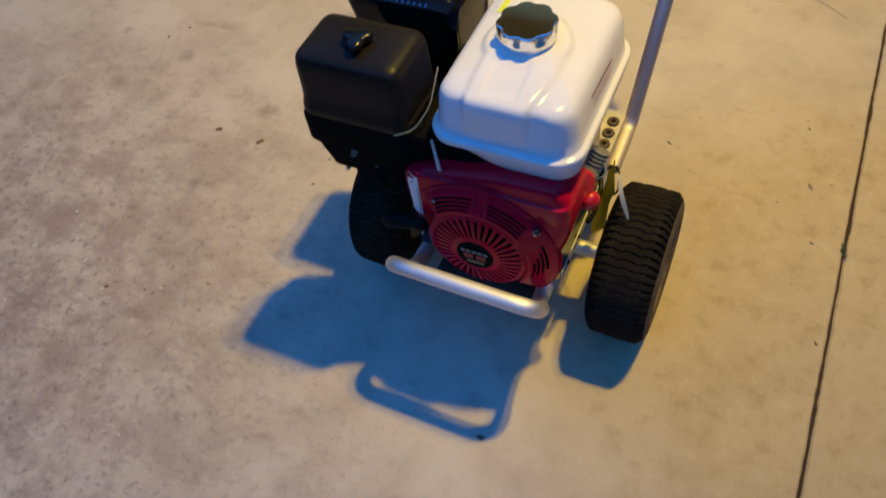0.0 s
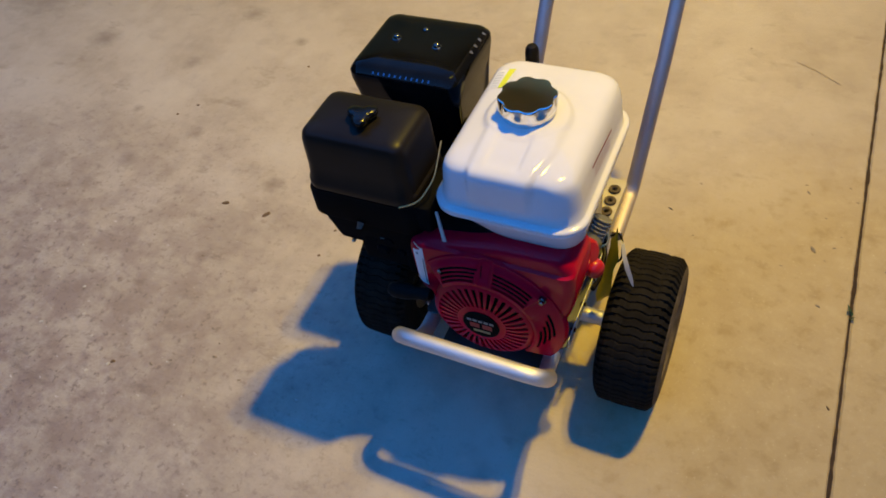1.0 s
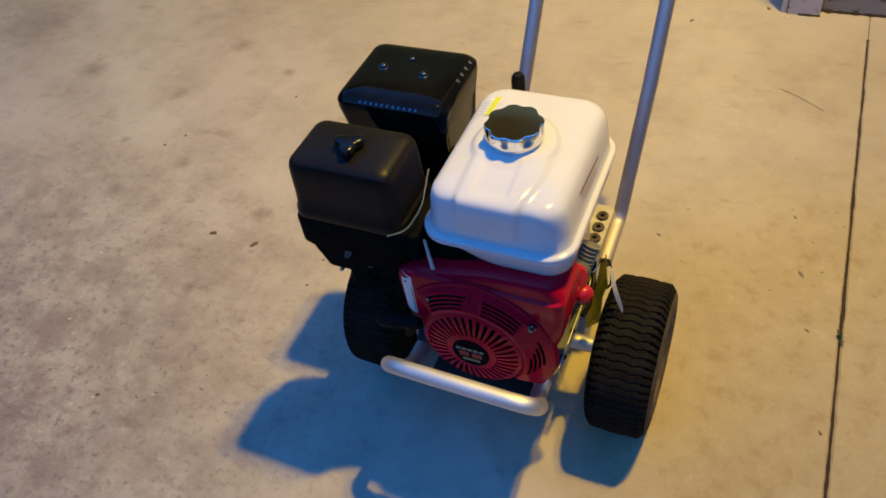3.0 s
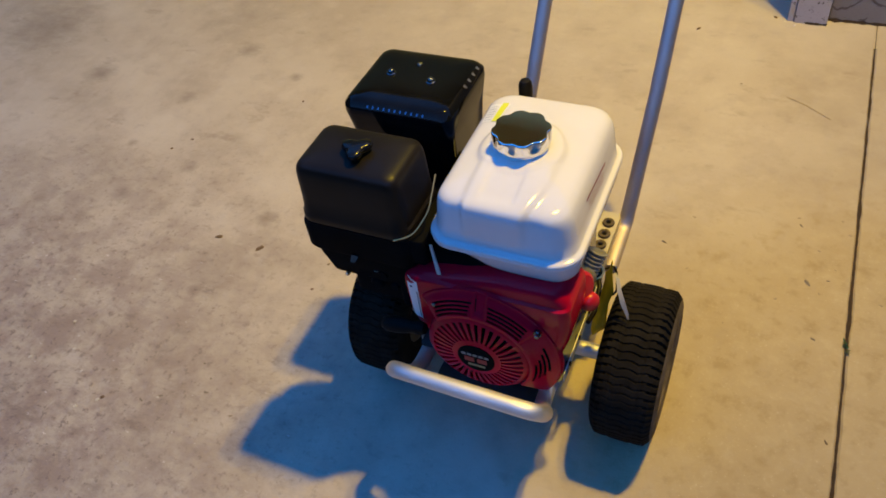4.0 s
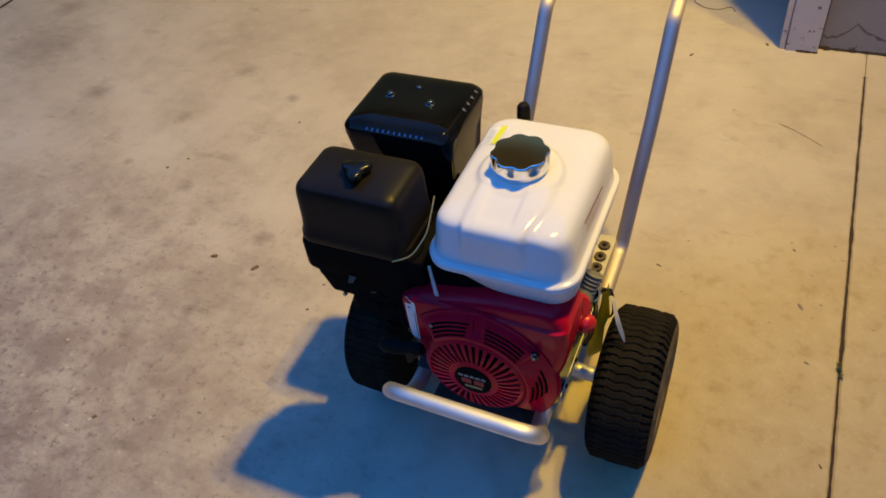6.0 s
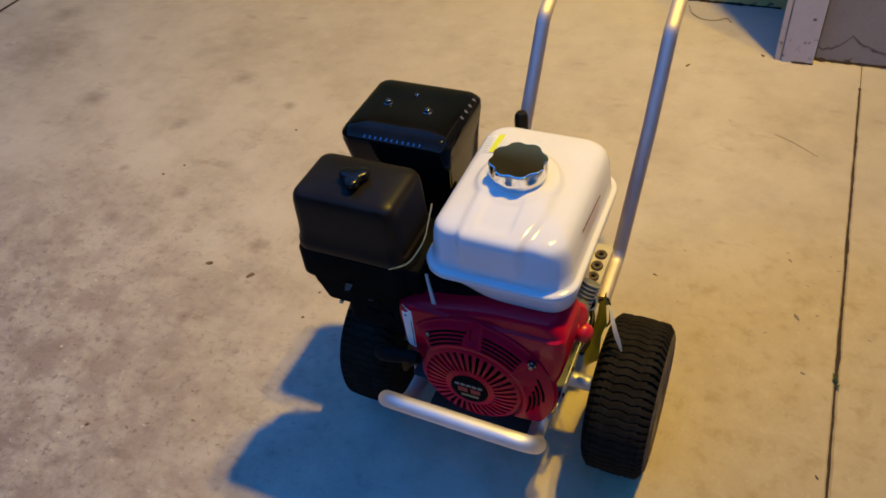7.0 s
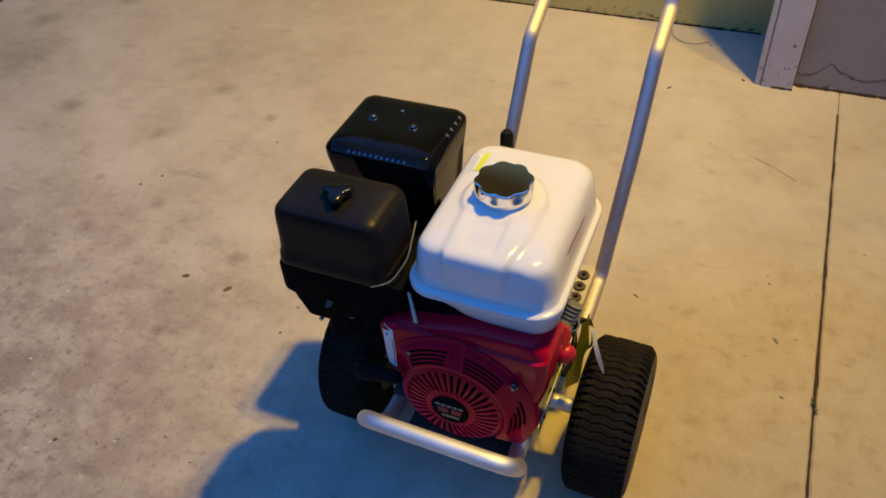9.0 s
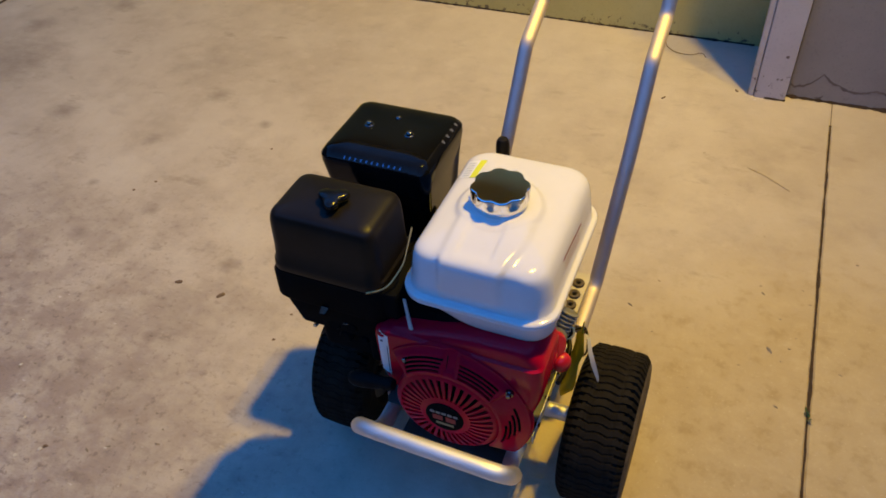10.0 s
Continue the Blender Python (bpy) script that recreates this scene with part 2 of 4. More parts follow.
SILVER_INK = surface("silver_ink", (0.20, 0.20, 0.195), 0.5, vary=0.1, relief=0.0)
FADED_INK = surface("faded_red_ink", (0.46, 0.27, 0.25), 0.5, vary=0.2, relief=0.0)
GREY_INK = surface("grey_ink", (0.42, 0.42, 0.46), 0.5, vary=0.1, relief=0.0)
FILM = surface("pale_plastic_film", (0.46, 0.44, 0.42), 0.5, vary=0.15, relief=0.0)
GOLD_INK = surface("gold_ink", (0.24, 0.20, 0.10), 0.4, vary=0.1, relief=0.0)
# blue put into the steel imitates sky mirrored by the louvres
LOUVRE_SKY = surface("sky_tinted_louvre_steel", (0.10, 0.12, 0.17), 0.2, metal=1.0, vary=0.1, relief=0.0)
SCREW = surface("blackened_screw", (0.16, 0.16, 0.16), 0.16, metal=1.0, vary=0.1, wear=0.04, relief=0.0)
BRASS = surface("brass", (0.50, 0.38, 0.17), 0.45, metal=1.0, vary=0.15)
CRUST = surface("dried_dirt_crust", (0.27, 0.215, 0.15), 0.95, coarse=90, vary=0.35, relief=0.002)
DAMP = surface("brown_damp_stain", (0.155, 0.120, 0.105), 0.9, coarse=40, vary=0.35, relief=0.001)
LEAF = surface("dry_leaf", (0.17, 0.105, 0.055), 0.8, coarse=60, vary=0.4)
STRAW = surface("dry_straw", (0.38, 0.29, 0.18), 0.8, coarse=60, vary=0.3)
WEED = surface("green_weed", (0.06, 0.11, 0.03), 0.7, coarse=60, vary=0.3)


# ---- shapes ----
def part(name, bm, material, parent=None, label="", smooth=True, angle=38):
    me = bpy.data.meshes.new(name)
    bmesh.ops.recalc_face_normals(bm, faces=bm.faces)
    if smooth:
        for f in bm.faces:
            f.smooth = True
        for e in bm.edges:
            e.smooth = len(e.link_faces) == 2 and e.calc_face_angle(0.0) < radians(angle)
    bm.to_mesh(me)
    bm.free()
    me.materials.append(material)
    ob = new(name, me)
    ob.parent = parent
    if label:
        tagged(ob, label)
    return ob


def rounded_rect(hx, hy, r, per=8, straight=1):
    r = max(0.0005, min(r, hx - 0.0005, hy - 0.0005))
    pts = []
    for k, (sx, sy) in enumerate(((1, 1), (-1, 1), (-1, -1), (1, -1))):
        for i in range(per + 1):
            a = math.pi / 2 * (k + i / per)
            pts.append((sx * (hx - r) + r * math.cos(a), sy * (hy - r) + r * math.sin(a)))
    out = []
    for i, p in enumerate(pts):
        q = pts[(i + 1) % len(pts)]
        cuts = straight if i % (per + 1) == per else 1
        out += [(p[0] + (q[0] - p[0]) * k / cuts, p[1] + (q[1] - p[1]) * k / cuts) for k in range(cuts)]
    return out


def bridge(bm, a, b):
    n = len(a)
    for i in range(n):
        bm.faces.new((a[i], a[(i + 1) % n], b[(i + 1) % n], b[i]))


def loft(rings, cap=True):
    """rings: lists of points, all of one length, from one end to the other."""
    bm = bmesh.new()
    rows = [[bm.verts.new(p) for p in ring] for ring in rings]
    for a, b in zip(rows, rows[1:]):
        bridge(bm, a, b)
    if cap:
        bm.faces.new(rows[0]), bm.faces.new(rows[-1])
    return bm


def strip(rows):
    """A ribbon over pairs of points."""
    bm = bmesh.new()
    vs = [[bm.verts.new(p) for p in row] for row in rows]
    for p, q in zip(vs, vs[1:]):
        bm.faces.new((p[0], p[1], q[1], q[0]))
    return bm


def box_rings(cx, cy, levels, per=8):
    """levels: (z, half width, half depth, corner radius)."""
    return [[(cx + x, cy + y, z) for x, y in rounded_rect(hx, hy, r, per)] for z, hx, hy, r in levels]


def soft_box(x0, x1, y0, y1, z0, z1, r=0.006, edge=0.004):
    cx, cy, hx, hy = (x0 + x1) / 2, (y0 + y1) / 2, (x1 - x0) / 2, (y1 - y0) / 2
    e = min(edge, (z1 - z0) / 2.2)
    return loft(box_rings(cx, cy, [(z0, hx - e, hy - e, r), (z0 + e, hx, hy, r), (z1 - e, hx, hy, r), (z1 - e * 0.3, hx - e * 0.3, hy - e * 0.3, r), (z1, hx - e, hy - e, r)], 4))


def turn_to(bm, axis, at):
    """Turns a shape made along z to run along axis, and moves it."""
    q = Vector((0, 0, 1)).rotation_difference(Vector(axis).normalized())
    bmesh.ops.transform(bm, matrix=Matrix.Translation(at) @ q.to_matrix().to_4x4(), verts=bm.verts)
    return bm


def lathe(profile, n=32, cap=True, wobble=None):
    """profile: (radius, height) from one end to the other."""
    rings = []
    for r, h in profile:
        rings.append([((r + (wobble(i / n, r, h) if wobble else 0)) * math.cos(2 * math.pi * i / n), (r + (wobble(i / n, r, h) if wobble else 0)) * math.sin(2 * math.pi * i / n), h) for i in range(n)])
    return loft(rings, cap)


def rod(a, b, r, n=12, e=0.001):
    a, b = Vector(a), Vector(b)
    h = (b - a).length
    e = min(e, r * 0.4, h * 0.3)
    return turn_to(lathe([(r - e, 0), (r, e), (r, h - e), (r - e, h)], n), b - a, a)


def bend_path(points, radius, steps=8):
    pts = [Vector(p) for p in points]
    out = [pts[0]]
    for p, q, s in zip(pts, pts[1:], pts[2:]):
        u, v = (p - q).normalized(), (s - q).normalized()
        d = min(radius / max(0.05, math.tan(u.angle(v) / 2)), (p - q).length * 0.48, (s - q).length * 0.48)
        for i in range(steps + 1):
            t = i / steps
            out.append((q + u * d) * (1 - t) ** 2 + q * 2 * t * (1 - t) + (q + v * d) * t ** 2)
    return out + [pts[-1]]


def tube(points, r, radius=0.05, n=14, closed_ends=True):
    path = bend_path(points, radius) if radius else [Vector(p) for p in points]
    side = None
    rings = []
    for i, p in enumerate(path):
        d = (path[min(i + 1, len(path) - 1)] - path[max(i - 1, 0)]).normalized()
        if side is None:
            side = d.orthogonal().normalized()
        side = (side - d * side.dot(d)).normalized()
        up = d.cross(side)
        rings.append([p + (side * math.cos(2 * math.pi * k / n) + up * math.sin(2 * math.pi * k / n)) * r for k in range(n)])
    bm = loft(rings, closed_ends)
    uv = bm.loops.layers.uv.new("round")
    bm.verts.index_update()
    for f in bm.faces:
        ks = [v.index % n for v in f.verts]
        wrap = n - 1 in ks and 0 in ks
        for lp in f.loops:
            k = lp.vert.index % n
            lp[uv].uv = ((k + n if wrap and k == 0 else k) / n, lp.vert.index // n / len(rings))
    return bm


def prism(poly, y0, y1, radius, fillet, per=5):
    """A rounded polygon in x and z, drawn out from y0 (back) to y1 (front), whose front edge is rounded."""
    n = len(poly)
    pts = []
    for i in range(n):
        p, q, s = (Vector(poly[(i + k - 1) % n]) for k in range(3))
        u, v = (p - q).normalized(), (s - q).normalized()
        d = min(radius, (p - q).length * 0.45, (s - q).length * 0.45)
        for k in range(per + 1):
            t = k / per
            pts.append((q + u * d) * (1 - t) ** 2 + q * 2 * t * (1 - t) + (q + v * d) * t ** 2)
    c = sum(pts, Vector((0, 0))) / len(pts)
    rings = []
    for y, inset in [(y0, 0.0)] + [(y1 + fillet * (1 - math.sin(a)), fillet * (1 - math.cos(a))) for a in (0.0, 0.35, 0.7, 1.05, 1.35, 1.57)]:
        ring = []
        for p in pts:
            d = p - c
            ring.append((p.x - d.x / d.length * inset, y, p.y - d.y / d.length * inset))
        rings.append(ring)
    return loft(rings)


def flat_piece(corners, thick, up):
    """A thin sheet over a quad, thickened along up."""
    up = Vector(up).normalized() * thick
    return loft([[Vector(c) for c in corners], [Vector(c) + up for c in corners]])


def join(*bms):
    out = bms[0]
    for b in bms[1:]:
        me = bpy.data.meshes.new("joined")
        b.to_mesh(me)
        b.free()
        out.from_mesh(me)
        bpy.data.meshes.remove(me)
    return out


def drape(tree, corners, direction, lift, nu=8, nv=8):
    """A thin patch laid on a surface: corners of a quad, dropped along direction on to the tree of the surface."""
    d = Vector(direction).normalized()
    p = [Vector(q) for q in corners]
    rows = []
    for i in range(nu + 1):
        for k in range(nv + 1):
            u, v = i / nu, k / nv
            q = (p[0] * (1 - u) + p[1] * u) * (1 - v) + (p[3] * (1 - u) + p[2] * u) * v
            hit = tree.ray_cast(q - d * 0.3, d)
            rows.append(hit[0] + hit[1] * lift if hit[0] else q)
    bm = bmesh.new()
    vs = [bm.verts.new(q) for q in rows]
    for i in range(nu):
        for k in range(nv):
            bm.faces.new((vs[i * (nv + 1) + k], vs[(i + 1) * (nv + 1) + k], vs[(i + 1) * (nv + 1) + k + 1], vs[i * (nv + 1) + k + 1]))
    return bm


# ---- ground and house ----
JOINT, NEAR_WALL, BACK_WALL, POST_L, POST_R, FRONT, FAR_JOINT = 0.697, 1.728, 2.081, 0.434, 0.539, 1.690, -2.997


def sheet(x0, x1, y0, y1, z):
    bm = bmesh.new()
    bm.faces.new([bm.verts.new(p) for p in ((x0, y0, z), (x1, y0, z), (x1, y1, z), (x0, y1, z))])
    return bm


def slab(x0, x1, y0, y1, wavy, step):
    """A concrete slab with a slightly chipped arris along its joint edges."""
    bm = bmesh.new()
    ys = np.arange(y0, y1 + step / 2, step)
    rows = []
    for y in ys:
        a = noise.noise(Vector((x0 * 3.0, y * 9.0, 1.7))) * 0.0013 + noise.noise(Vector((x0, y * 41.0, 5.1))) * 0.0017 if wavy else 0
        b = noise.noise(Vector((x1 * 3.0, y * 9.0, 8.3))) * 0.0013 + noise.noise(Vector((x1, y * 37.0, 2.2))) * 0.0017 if wavy else 0
        rows.append([bm.verts.new(p) for p in ((x0 + a, y, -0.06), (x0 + a, y, -0.004), (x0 + 0.004 + a, y, 0), (x1 - 0.004 + b, y, 0), (x1 + b, y, -0.004), (x1 + b, y, -0.06))])
    for p, q in zip(rows, rows[1:]):
        for k in range(5):
            bm.faces.new((p[k], p[k + 1], q[k + 1], q[k]))
    return bm


tagged(part("ground", sheet(-400, 400, -400, 400, -0.05), EARTH, smooth=False), "bare earth ground around the concrete slabs", "ground", kind="structure")
pavement = tagged(new("pavement"), "weathered tan concrete driveway slabs with dirty joints", "driveway", kind="structure")
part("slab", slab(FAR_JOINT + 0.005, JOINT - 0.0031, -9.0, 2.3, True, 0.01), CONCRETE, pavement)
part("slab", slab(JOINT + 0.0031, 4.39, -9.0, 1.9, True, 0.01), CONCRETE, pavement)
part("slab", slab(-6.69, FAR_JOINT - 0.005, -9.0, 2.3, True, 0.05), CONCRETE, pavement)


def soil_bed(x, y0, y1, step):
    """Soil of uneven height in a joint, here and there nearly flush."""
    rows = []
    for y in np.arange(y0, y1 + step / 2, step):
        h = -0.0038 + 0.0026 * noise.noise(Vector((3.1, y * 7.0, 0))) + 0.0018 * noise.noise(Vector((0.4, y * 60.0, 2)))
        rows.append([(x - 0.012, y, h - 0.0005), (x + 0.012, y, h + 0.0006 * noise.noise(Vector((9.0, y * 40.0, 0))))])
    return strip(rows)


part("joint_filler", soil_bed(JOINT, -9.0, 1.58, 0.008), SOIL, pavement, "dark soil packed into the joint", False)
part("joint_filler", sheet(JOINT - 0.02, JOINT + 0.02, 1.58, 1.9, -0.0010), MORTAR, pavement, "old mortar in the joint", False)
part("joint_filler", strip([[(JOINT + 0.0012 * noise.noise(Vector((0, k * 0.9, 4))) + o, 1.575 + 0.008 * k, -0.0006) for o in (-0.0012, 0.0012)] for k in range(20)]), SOIL, pavement, "thin dirty crack", False)
part("joint_filler", sheet(FAR_JOINT - 0.009, FAR_JOINT + 0.009, -9, 2.3, 0.0008), SOIL, pavement, "", False)


def wall_block(x0, x1, y0, y1, z1):
    return soft_box(x0, x1, y0, y1, -0.03, z1, 0.004, 0.004)


tagged(part("wall_back", wall_block(-6.7, 0.50, BACK_WALL, BACK_WALL + 0.2, 2.66), WALL_OLIVE), "olive painted plastered house wall with a dirty base", "wall", kind="structure")
# unseen board, added so that the cap's top mirrors brown
tagged(part("reflection_board", soft_box(-6.7, 0.499, BACK_WALL - 0.03, BACK_WALL - 0.003, 1.45, 2.65, 0.004, 0.004), MIRRORED_BROWN), "unseen brown board added for the filler cap to reflect", "wall", kind="structure")
tagged(part("wall_return", wall_block(0.50, 0.62, NEAR_WALL + 0.062, BACK_WALL + 0.2, 2.5), WALL_GREY), "short return of the grey house wall", "wall", kind="structure")
TIDE = [(0.545, 0.052), (0.56, 0.045), (0.589, 0.051), (0.62, 0.077), (0.643, 0.105), (0.665, 0.085), (0.69, 0.070), (0.703, 0.072), (0.72, 0.058), (0.755, 0.052), (0.79, 0.058), (0.82, 0.070), (0.86, 0.060), (0.93, 0.045), (1.02, 0.07), (1.12, 0.05), (1.3, 0.08), (1.6, 0.05)]
wall_front = tagged(part("wall_front", wall_block(POST_R + 0.003, 4.4, NEAR_WALL, NEAR_WALL + 0.06, 2.5), WALL_GREY), "grey painted wall panel with a brown tide mark", "wall", kind="structure")
wall_post = tagged(part("wall_post", wall_block(POST_L, POST_R, FRONT, 1.87, 2.5), POST_PAINT), "pale painted corner post with chipped paint", "post", kind="structure")
tagged(part("trim", wall_block(0.4120, POST_L - 0.002, FRONT + 0.007, 1.87, 2.5), POST_PAINT), "narrow painted trim strip beside the post", "trim", kind="structure")
# unseen roof added to shade the upper wall and fill the cap's reflection
tagged(part("roof", loft([[(-6.8, 1.72, 2.502), (4.5, 1.72, 2.502), (4.5, 7.0, 4.9), (-6.8, 7.0, 4.9)], [(-6.8, 1.72, 2.58), (4.5, 1.72, 2.58), (4.5, 7.0, 4.98), (-6.8, 7.0, 4.98)]]), MIRRORED_BROWN, smooth=False), "unseen brown roof added to shade the upper wall", "roof", kind="structure")
# unseen dark walls added to keep the low sky out of reflections
tagged(part("sky_blocker_south", wall_block(-6.7, 4.4, -6.2, -6.0, 4.2), SKY_BLOCK), "unseen dark wall added to block the low southern sky", "wall", kind="structure")
tagged(part("sky_blocker_west", wall_block(-6.9, -6.7, -6.0, 2.3, 4.2), SKY_BLOCK), "unseen dark wall added to block the low sky", "wall", kind="structure")
tagged(part("sky_blocker_east", wall_block(4.4, 4.6, -6.0, 1.8, 4.2), SKY_BLOCK), "unseen dark wall added to block the low sky", "wall", kind="structure")


def tide_mark():
    """A faint brown line of uneven height and width along the foot of the panel."""
    rows = []
    for (x0, z0), (x1, z1) in zip(TIDE, TIDE[1:]):
        for k in range(6):
            x, z = x0 + (x1 - x0) * k / 6, z0 + (z1 - z0) * k / 6
            z += 0.004 * noise.noise(Vector((x * 60, 0, 0)))
            w = 0.0042 + 0.0034 * noise.noise(Vector((x * 55, 5, 0)))
            rows.append([(x, NEAR_WALL - 0.0006, z - w), (x, NEAR_WALL - 0.0006, z + w)])
    return strip(rows)


part("screw_hole", turn_to(lathe([(0.0045, -0.001), (0.0060, 0.0004), (0.0048, 0.0012), (0.001, 0.0006)], 16), (0, -1, 0), (0.511, FRONT, 0.170)), DAMP, wall_post, "dark rusty screw hole")
part("tide_mark", tide_mark(), DAMP, wall_front, "brown tide mark", False)


def dirt_line(x0, x1, y, seed, size=1.0):
    """A ragged fillet of dirt at the foot of a wall."""
    bm = bmesh.new()
    rows = []
    for i in range(int((x1 - x0) / 0.007) + 1):
        x = x0 + i * 0.007
        w = 0.004 + 0.013 * abs(noise.noise(Vector((x * 11, seed, 0)))) + 0.007 * noise.noise(Vector((x * 47, seed, 3)))
        w = max(0.001, w * size)
        rows.append([bm.verts.new(p) for p in ((x, y + 0.001, 0.006 + 0.55 * w), (x, y - w * 0.5, 0.003 + 0.15 * w), (x, y - w, 0.0006))])
    for p, q in zip(rows, rows[1:]):
        for k in range(2):
            bm.faces.new((p[k], p[k + 1], q[k + 1], q[k]))
    return bm


tagged(part("base_dirt", dirt_line(-5.0, 0.40, BACK_WALL, 1.0, 0.7), FOOT), "dark dirt along the foot of the wall", "dirt", kind="stuff")
tagged(part("base_dirt", dirt_line(0.470, 0.54, FRONT, 7.0, 0.45), FOOT), "dark dirt along the foot of the post", "dirt", kind="stuff")
tagged(part("base_dirt", dirt_line(0.541, 3.0, NEAR_WALL, 4.0, 1.25), FOOT), "dark dirt along the foot of the wall", "dirt", kind="stuff")


# ---- the pressure washer ----
washer = tagged(new("pressure_washer"), "petrol pressure washer, white tank, red engine, on a wheeled aluminium cart", "pressure washer")


DECK = surface("dull_grey_deck_paint", (0.035, 0.035, 0.04), 0.5, vary=0.2)

# wheels
TYRE_R, TYRE_W = 0.165, 0.131


def tyre_shape():
    """Turf tyre: wavy rows of lugs across the tread, plain bulged walls."""
    rows, fine, across = 63, 9, 36
    n = rows * fine
    rings = []
    half = TYRE_W / 2
    for i in range(across + 1):
        w = -1 + 2 * i / across
        crown = TYRE_R - 0.003 * w ** 2 - 0.010 * max(0, abs(w) - 0.84) / 0.16
        ring = []
        for k in range(n):
            a = k / n
            ph = (a * rows + 0.30 * abs(math.sin(1.5 * math.pi * (w + 1)))) % 1.0
            deep = 0.0040 if ph < 0.15 else 0.0
            if abs(abs(w) - 0.42) < 0.05 and deep == 0.0:
                deep = 0.0015
            if abs(w) > 0.72:
                deep = 0.0085 if ph < 0.32 else 0.0
            r = crown - deep
            ring.append((r * math.cos(2 * math.pi * a), r * math.sin(2 * math.pi * a), w * half * 0.90))
        rings.append(ring)

    def plain(r, h):
        return [(r * math.cos(2 * math.pi * k / n), r * math.sin(2 * math.pi * k / n), h) for k in range(n)]
    rings = [plain(0.149, -half * 0.925)] + rings + [plain(0.149, half * 0.925)]
    return loft(rings, False)


def tyre_wall(side):
    """The bulged side of the tyre, with a moulded ring near the rim."""
    half = TYRE_W / 2 * side
    return lathe([(r, h * half) for r, h in ((0.1492, 0.924), (0.145, 0.955), (0.139, 0.982), (0.130, 1.0), (0.121, 1.0), (0.1205, 1.012), (0.1165, 1.012), (0.116, 0.995), (0.104, 0.965), (0.098, 0.95), (0.0965, 0.962), (0.093, 0.958), (0.090, 0.90), (0.084, 0.80))], 72, False)


def wheel(x):
    side = 1 if x > 0 else -1
    holder = part("wheel", turn_to(lathe([(0.085, -0.048), (0.088, -0.044), (0.082, -0.036), (0.066, -0.020), (0.064, 0.020), (0.082, 0.036), (0.088, 0.044), (0.085, 0.048)], 40, False), (1, 0, 0), (x, 0, TYRE_R)), RIM, washer, "grey steel wheel rim")
    part("tyre", turn_to(tyre_shape(), (1, 0, 0), (x, 0, TYRE_R)), RUBBER, holder, "black turf-tread rubber tyre", angle=25)
    for s in (1, -1):
        # outer walls get the lamplit colour, inner walls stay dark
        part("tyre_wall", turn_to(tyre_wall(s), (1, 0, 0), (x, 0, TYRE_R)), LIT_DUSTY if s == side else RUBBER, holder, "dusty tyre wall, browned as if lamplit" if s == side else "")
    part("wheel_disc", turn_to(lathe([(0.070, 0), (0.068, 0.006), (0.045, 0.012), (0.024, 0.010), (0.022, 0.018), (0.012, 0.018)], 32), (side, 0, 0), (x - side * 0.006, 0, TYRE_R)), RIM, holder)
    part("hub", rod((x - 0.046, 0, TYRE_R), (x + 0.046, 0, TYRE_R), 0.019, 20), STEEL, holder)
    part("valve_stem", rod((x + side * 0.02, 0.045, TYRE_R + 0.03), (x + side * 0.040, 0.05, TYRE_R + 0.034), 0.004, 8), SATIN, holder)
    return holder


wheel(0.279)
wheel(-0.266)

# cart
RAIL_L, RAIL_R, TUBE, RAIL_Z = -0.115, 0.142, 0.0155, 0.246
part("axle", rod((-0.322, 0, TYRE_R), (0.322, 0, TYRE_R), 0.0105, 18), STEEL, washer, "round zinc-plated axle")
for x0, x1 in ((0.126, 0.209), (-0.213, -0.100)):
    part("axle_spacer", rod((x0, 0, TYRE_R), (x1, 0, TYRE_R), 0.0165, 20), ALU, washer)
BUMP_Y, BUMP_Z = -0.2905, 0.357
LEG = [(0.28, 0.300), (0.43, 0.525), (0.538, 0.699), (0.652, 0.753), (0.702, 0.838)]
part("cart_frame", tube(
    [(RAIL_R, 0.26, RAIL_Z), (RAIL_R, -0.215, RAIL_Z), (0.182, BUMP_Y - 0.003, BUMP_Z - 0.004), (-0.138, BUMP_Y, BUMP_Z), (RAIL_L - 0.004, -0.225, RAIL_Z), (RAIL_L, 0.26, RAIL_Z)],
    0.0157, 0.066, 20), FRAME_TUBE, washer, "bent aluminium tube frame with raised front bumper")
part("push_handle", tube(
    [(0.179, 0.150, 0.263), (0.180, 0.272, 0.280)] + [(0.187 + 0.012 * (z - 0.3) / 0.4, y, z) for y, z in LEG[1:]] + [(0.196, 0.712, 0.868), (-0.070, 0.712, 0.868)] + [(-0.087 + 0.010 * (z - 0.3) / 0.4, y, z) for y, z in reversed(LEG[1:])] + [(-0.092, 0.272, 0.280), (-0.092, 0.150, 0.263)],
    TUBE, 0.055, 20), HANDLE, washer, "bent aluminium push handle")
part("deck_plate", soft_box(RAIL_L - 0.018, RAIL_R + 0.024, -0.166, 0.30, 0.2633, 0.2673, 0.012, 0.0015), DECK, washer, "dull grey engine deck")
for x0 in (RAIL_R + 0.0242, RAIL_L - 0.0202):
    flange = part("deck_flange", soft_box(x0, x0 + 0.002, -0.150, 0.113, 0.250, 0.2765, 0.0008, 0.0006), ALU, washer, "folded bright edge of the deck")
    for y in (-0.118, -0.052, 0.018, 0.080):
        part("flange_bolt", rod((x0 - 0.004, y, 0.270), (x0 + 0.006, y, 0.270), 0.0052, 6), SCREW, flange)
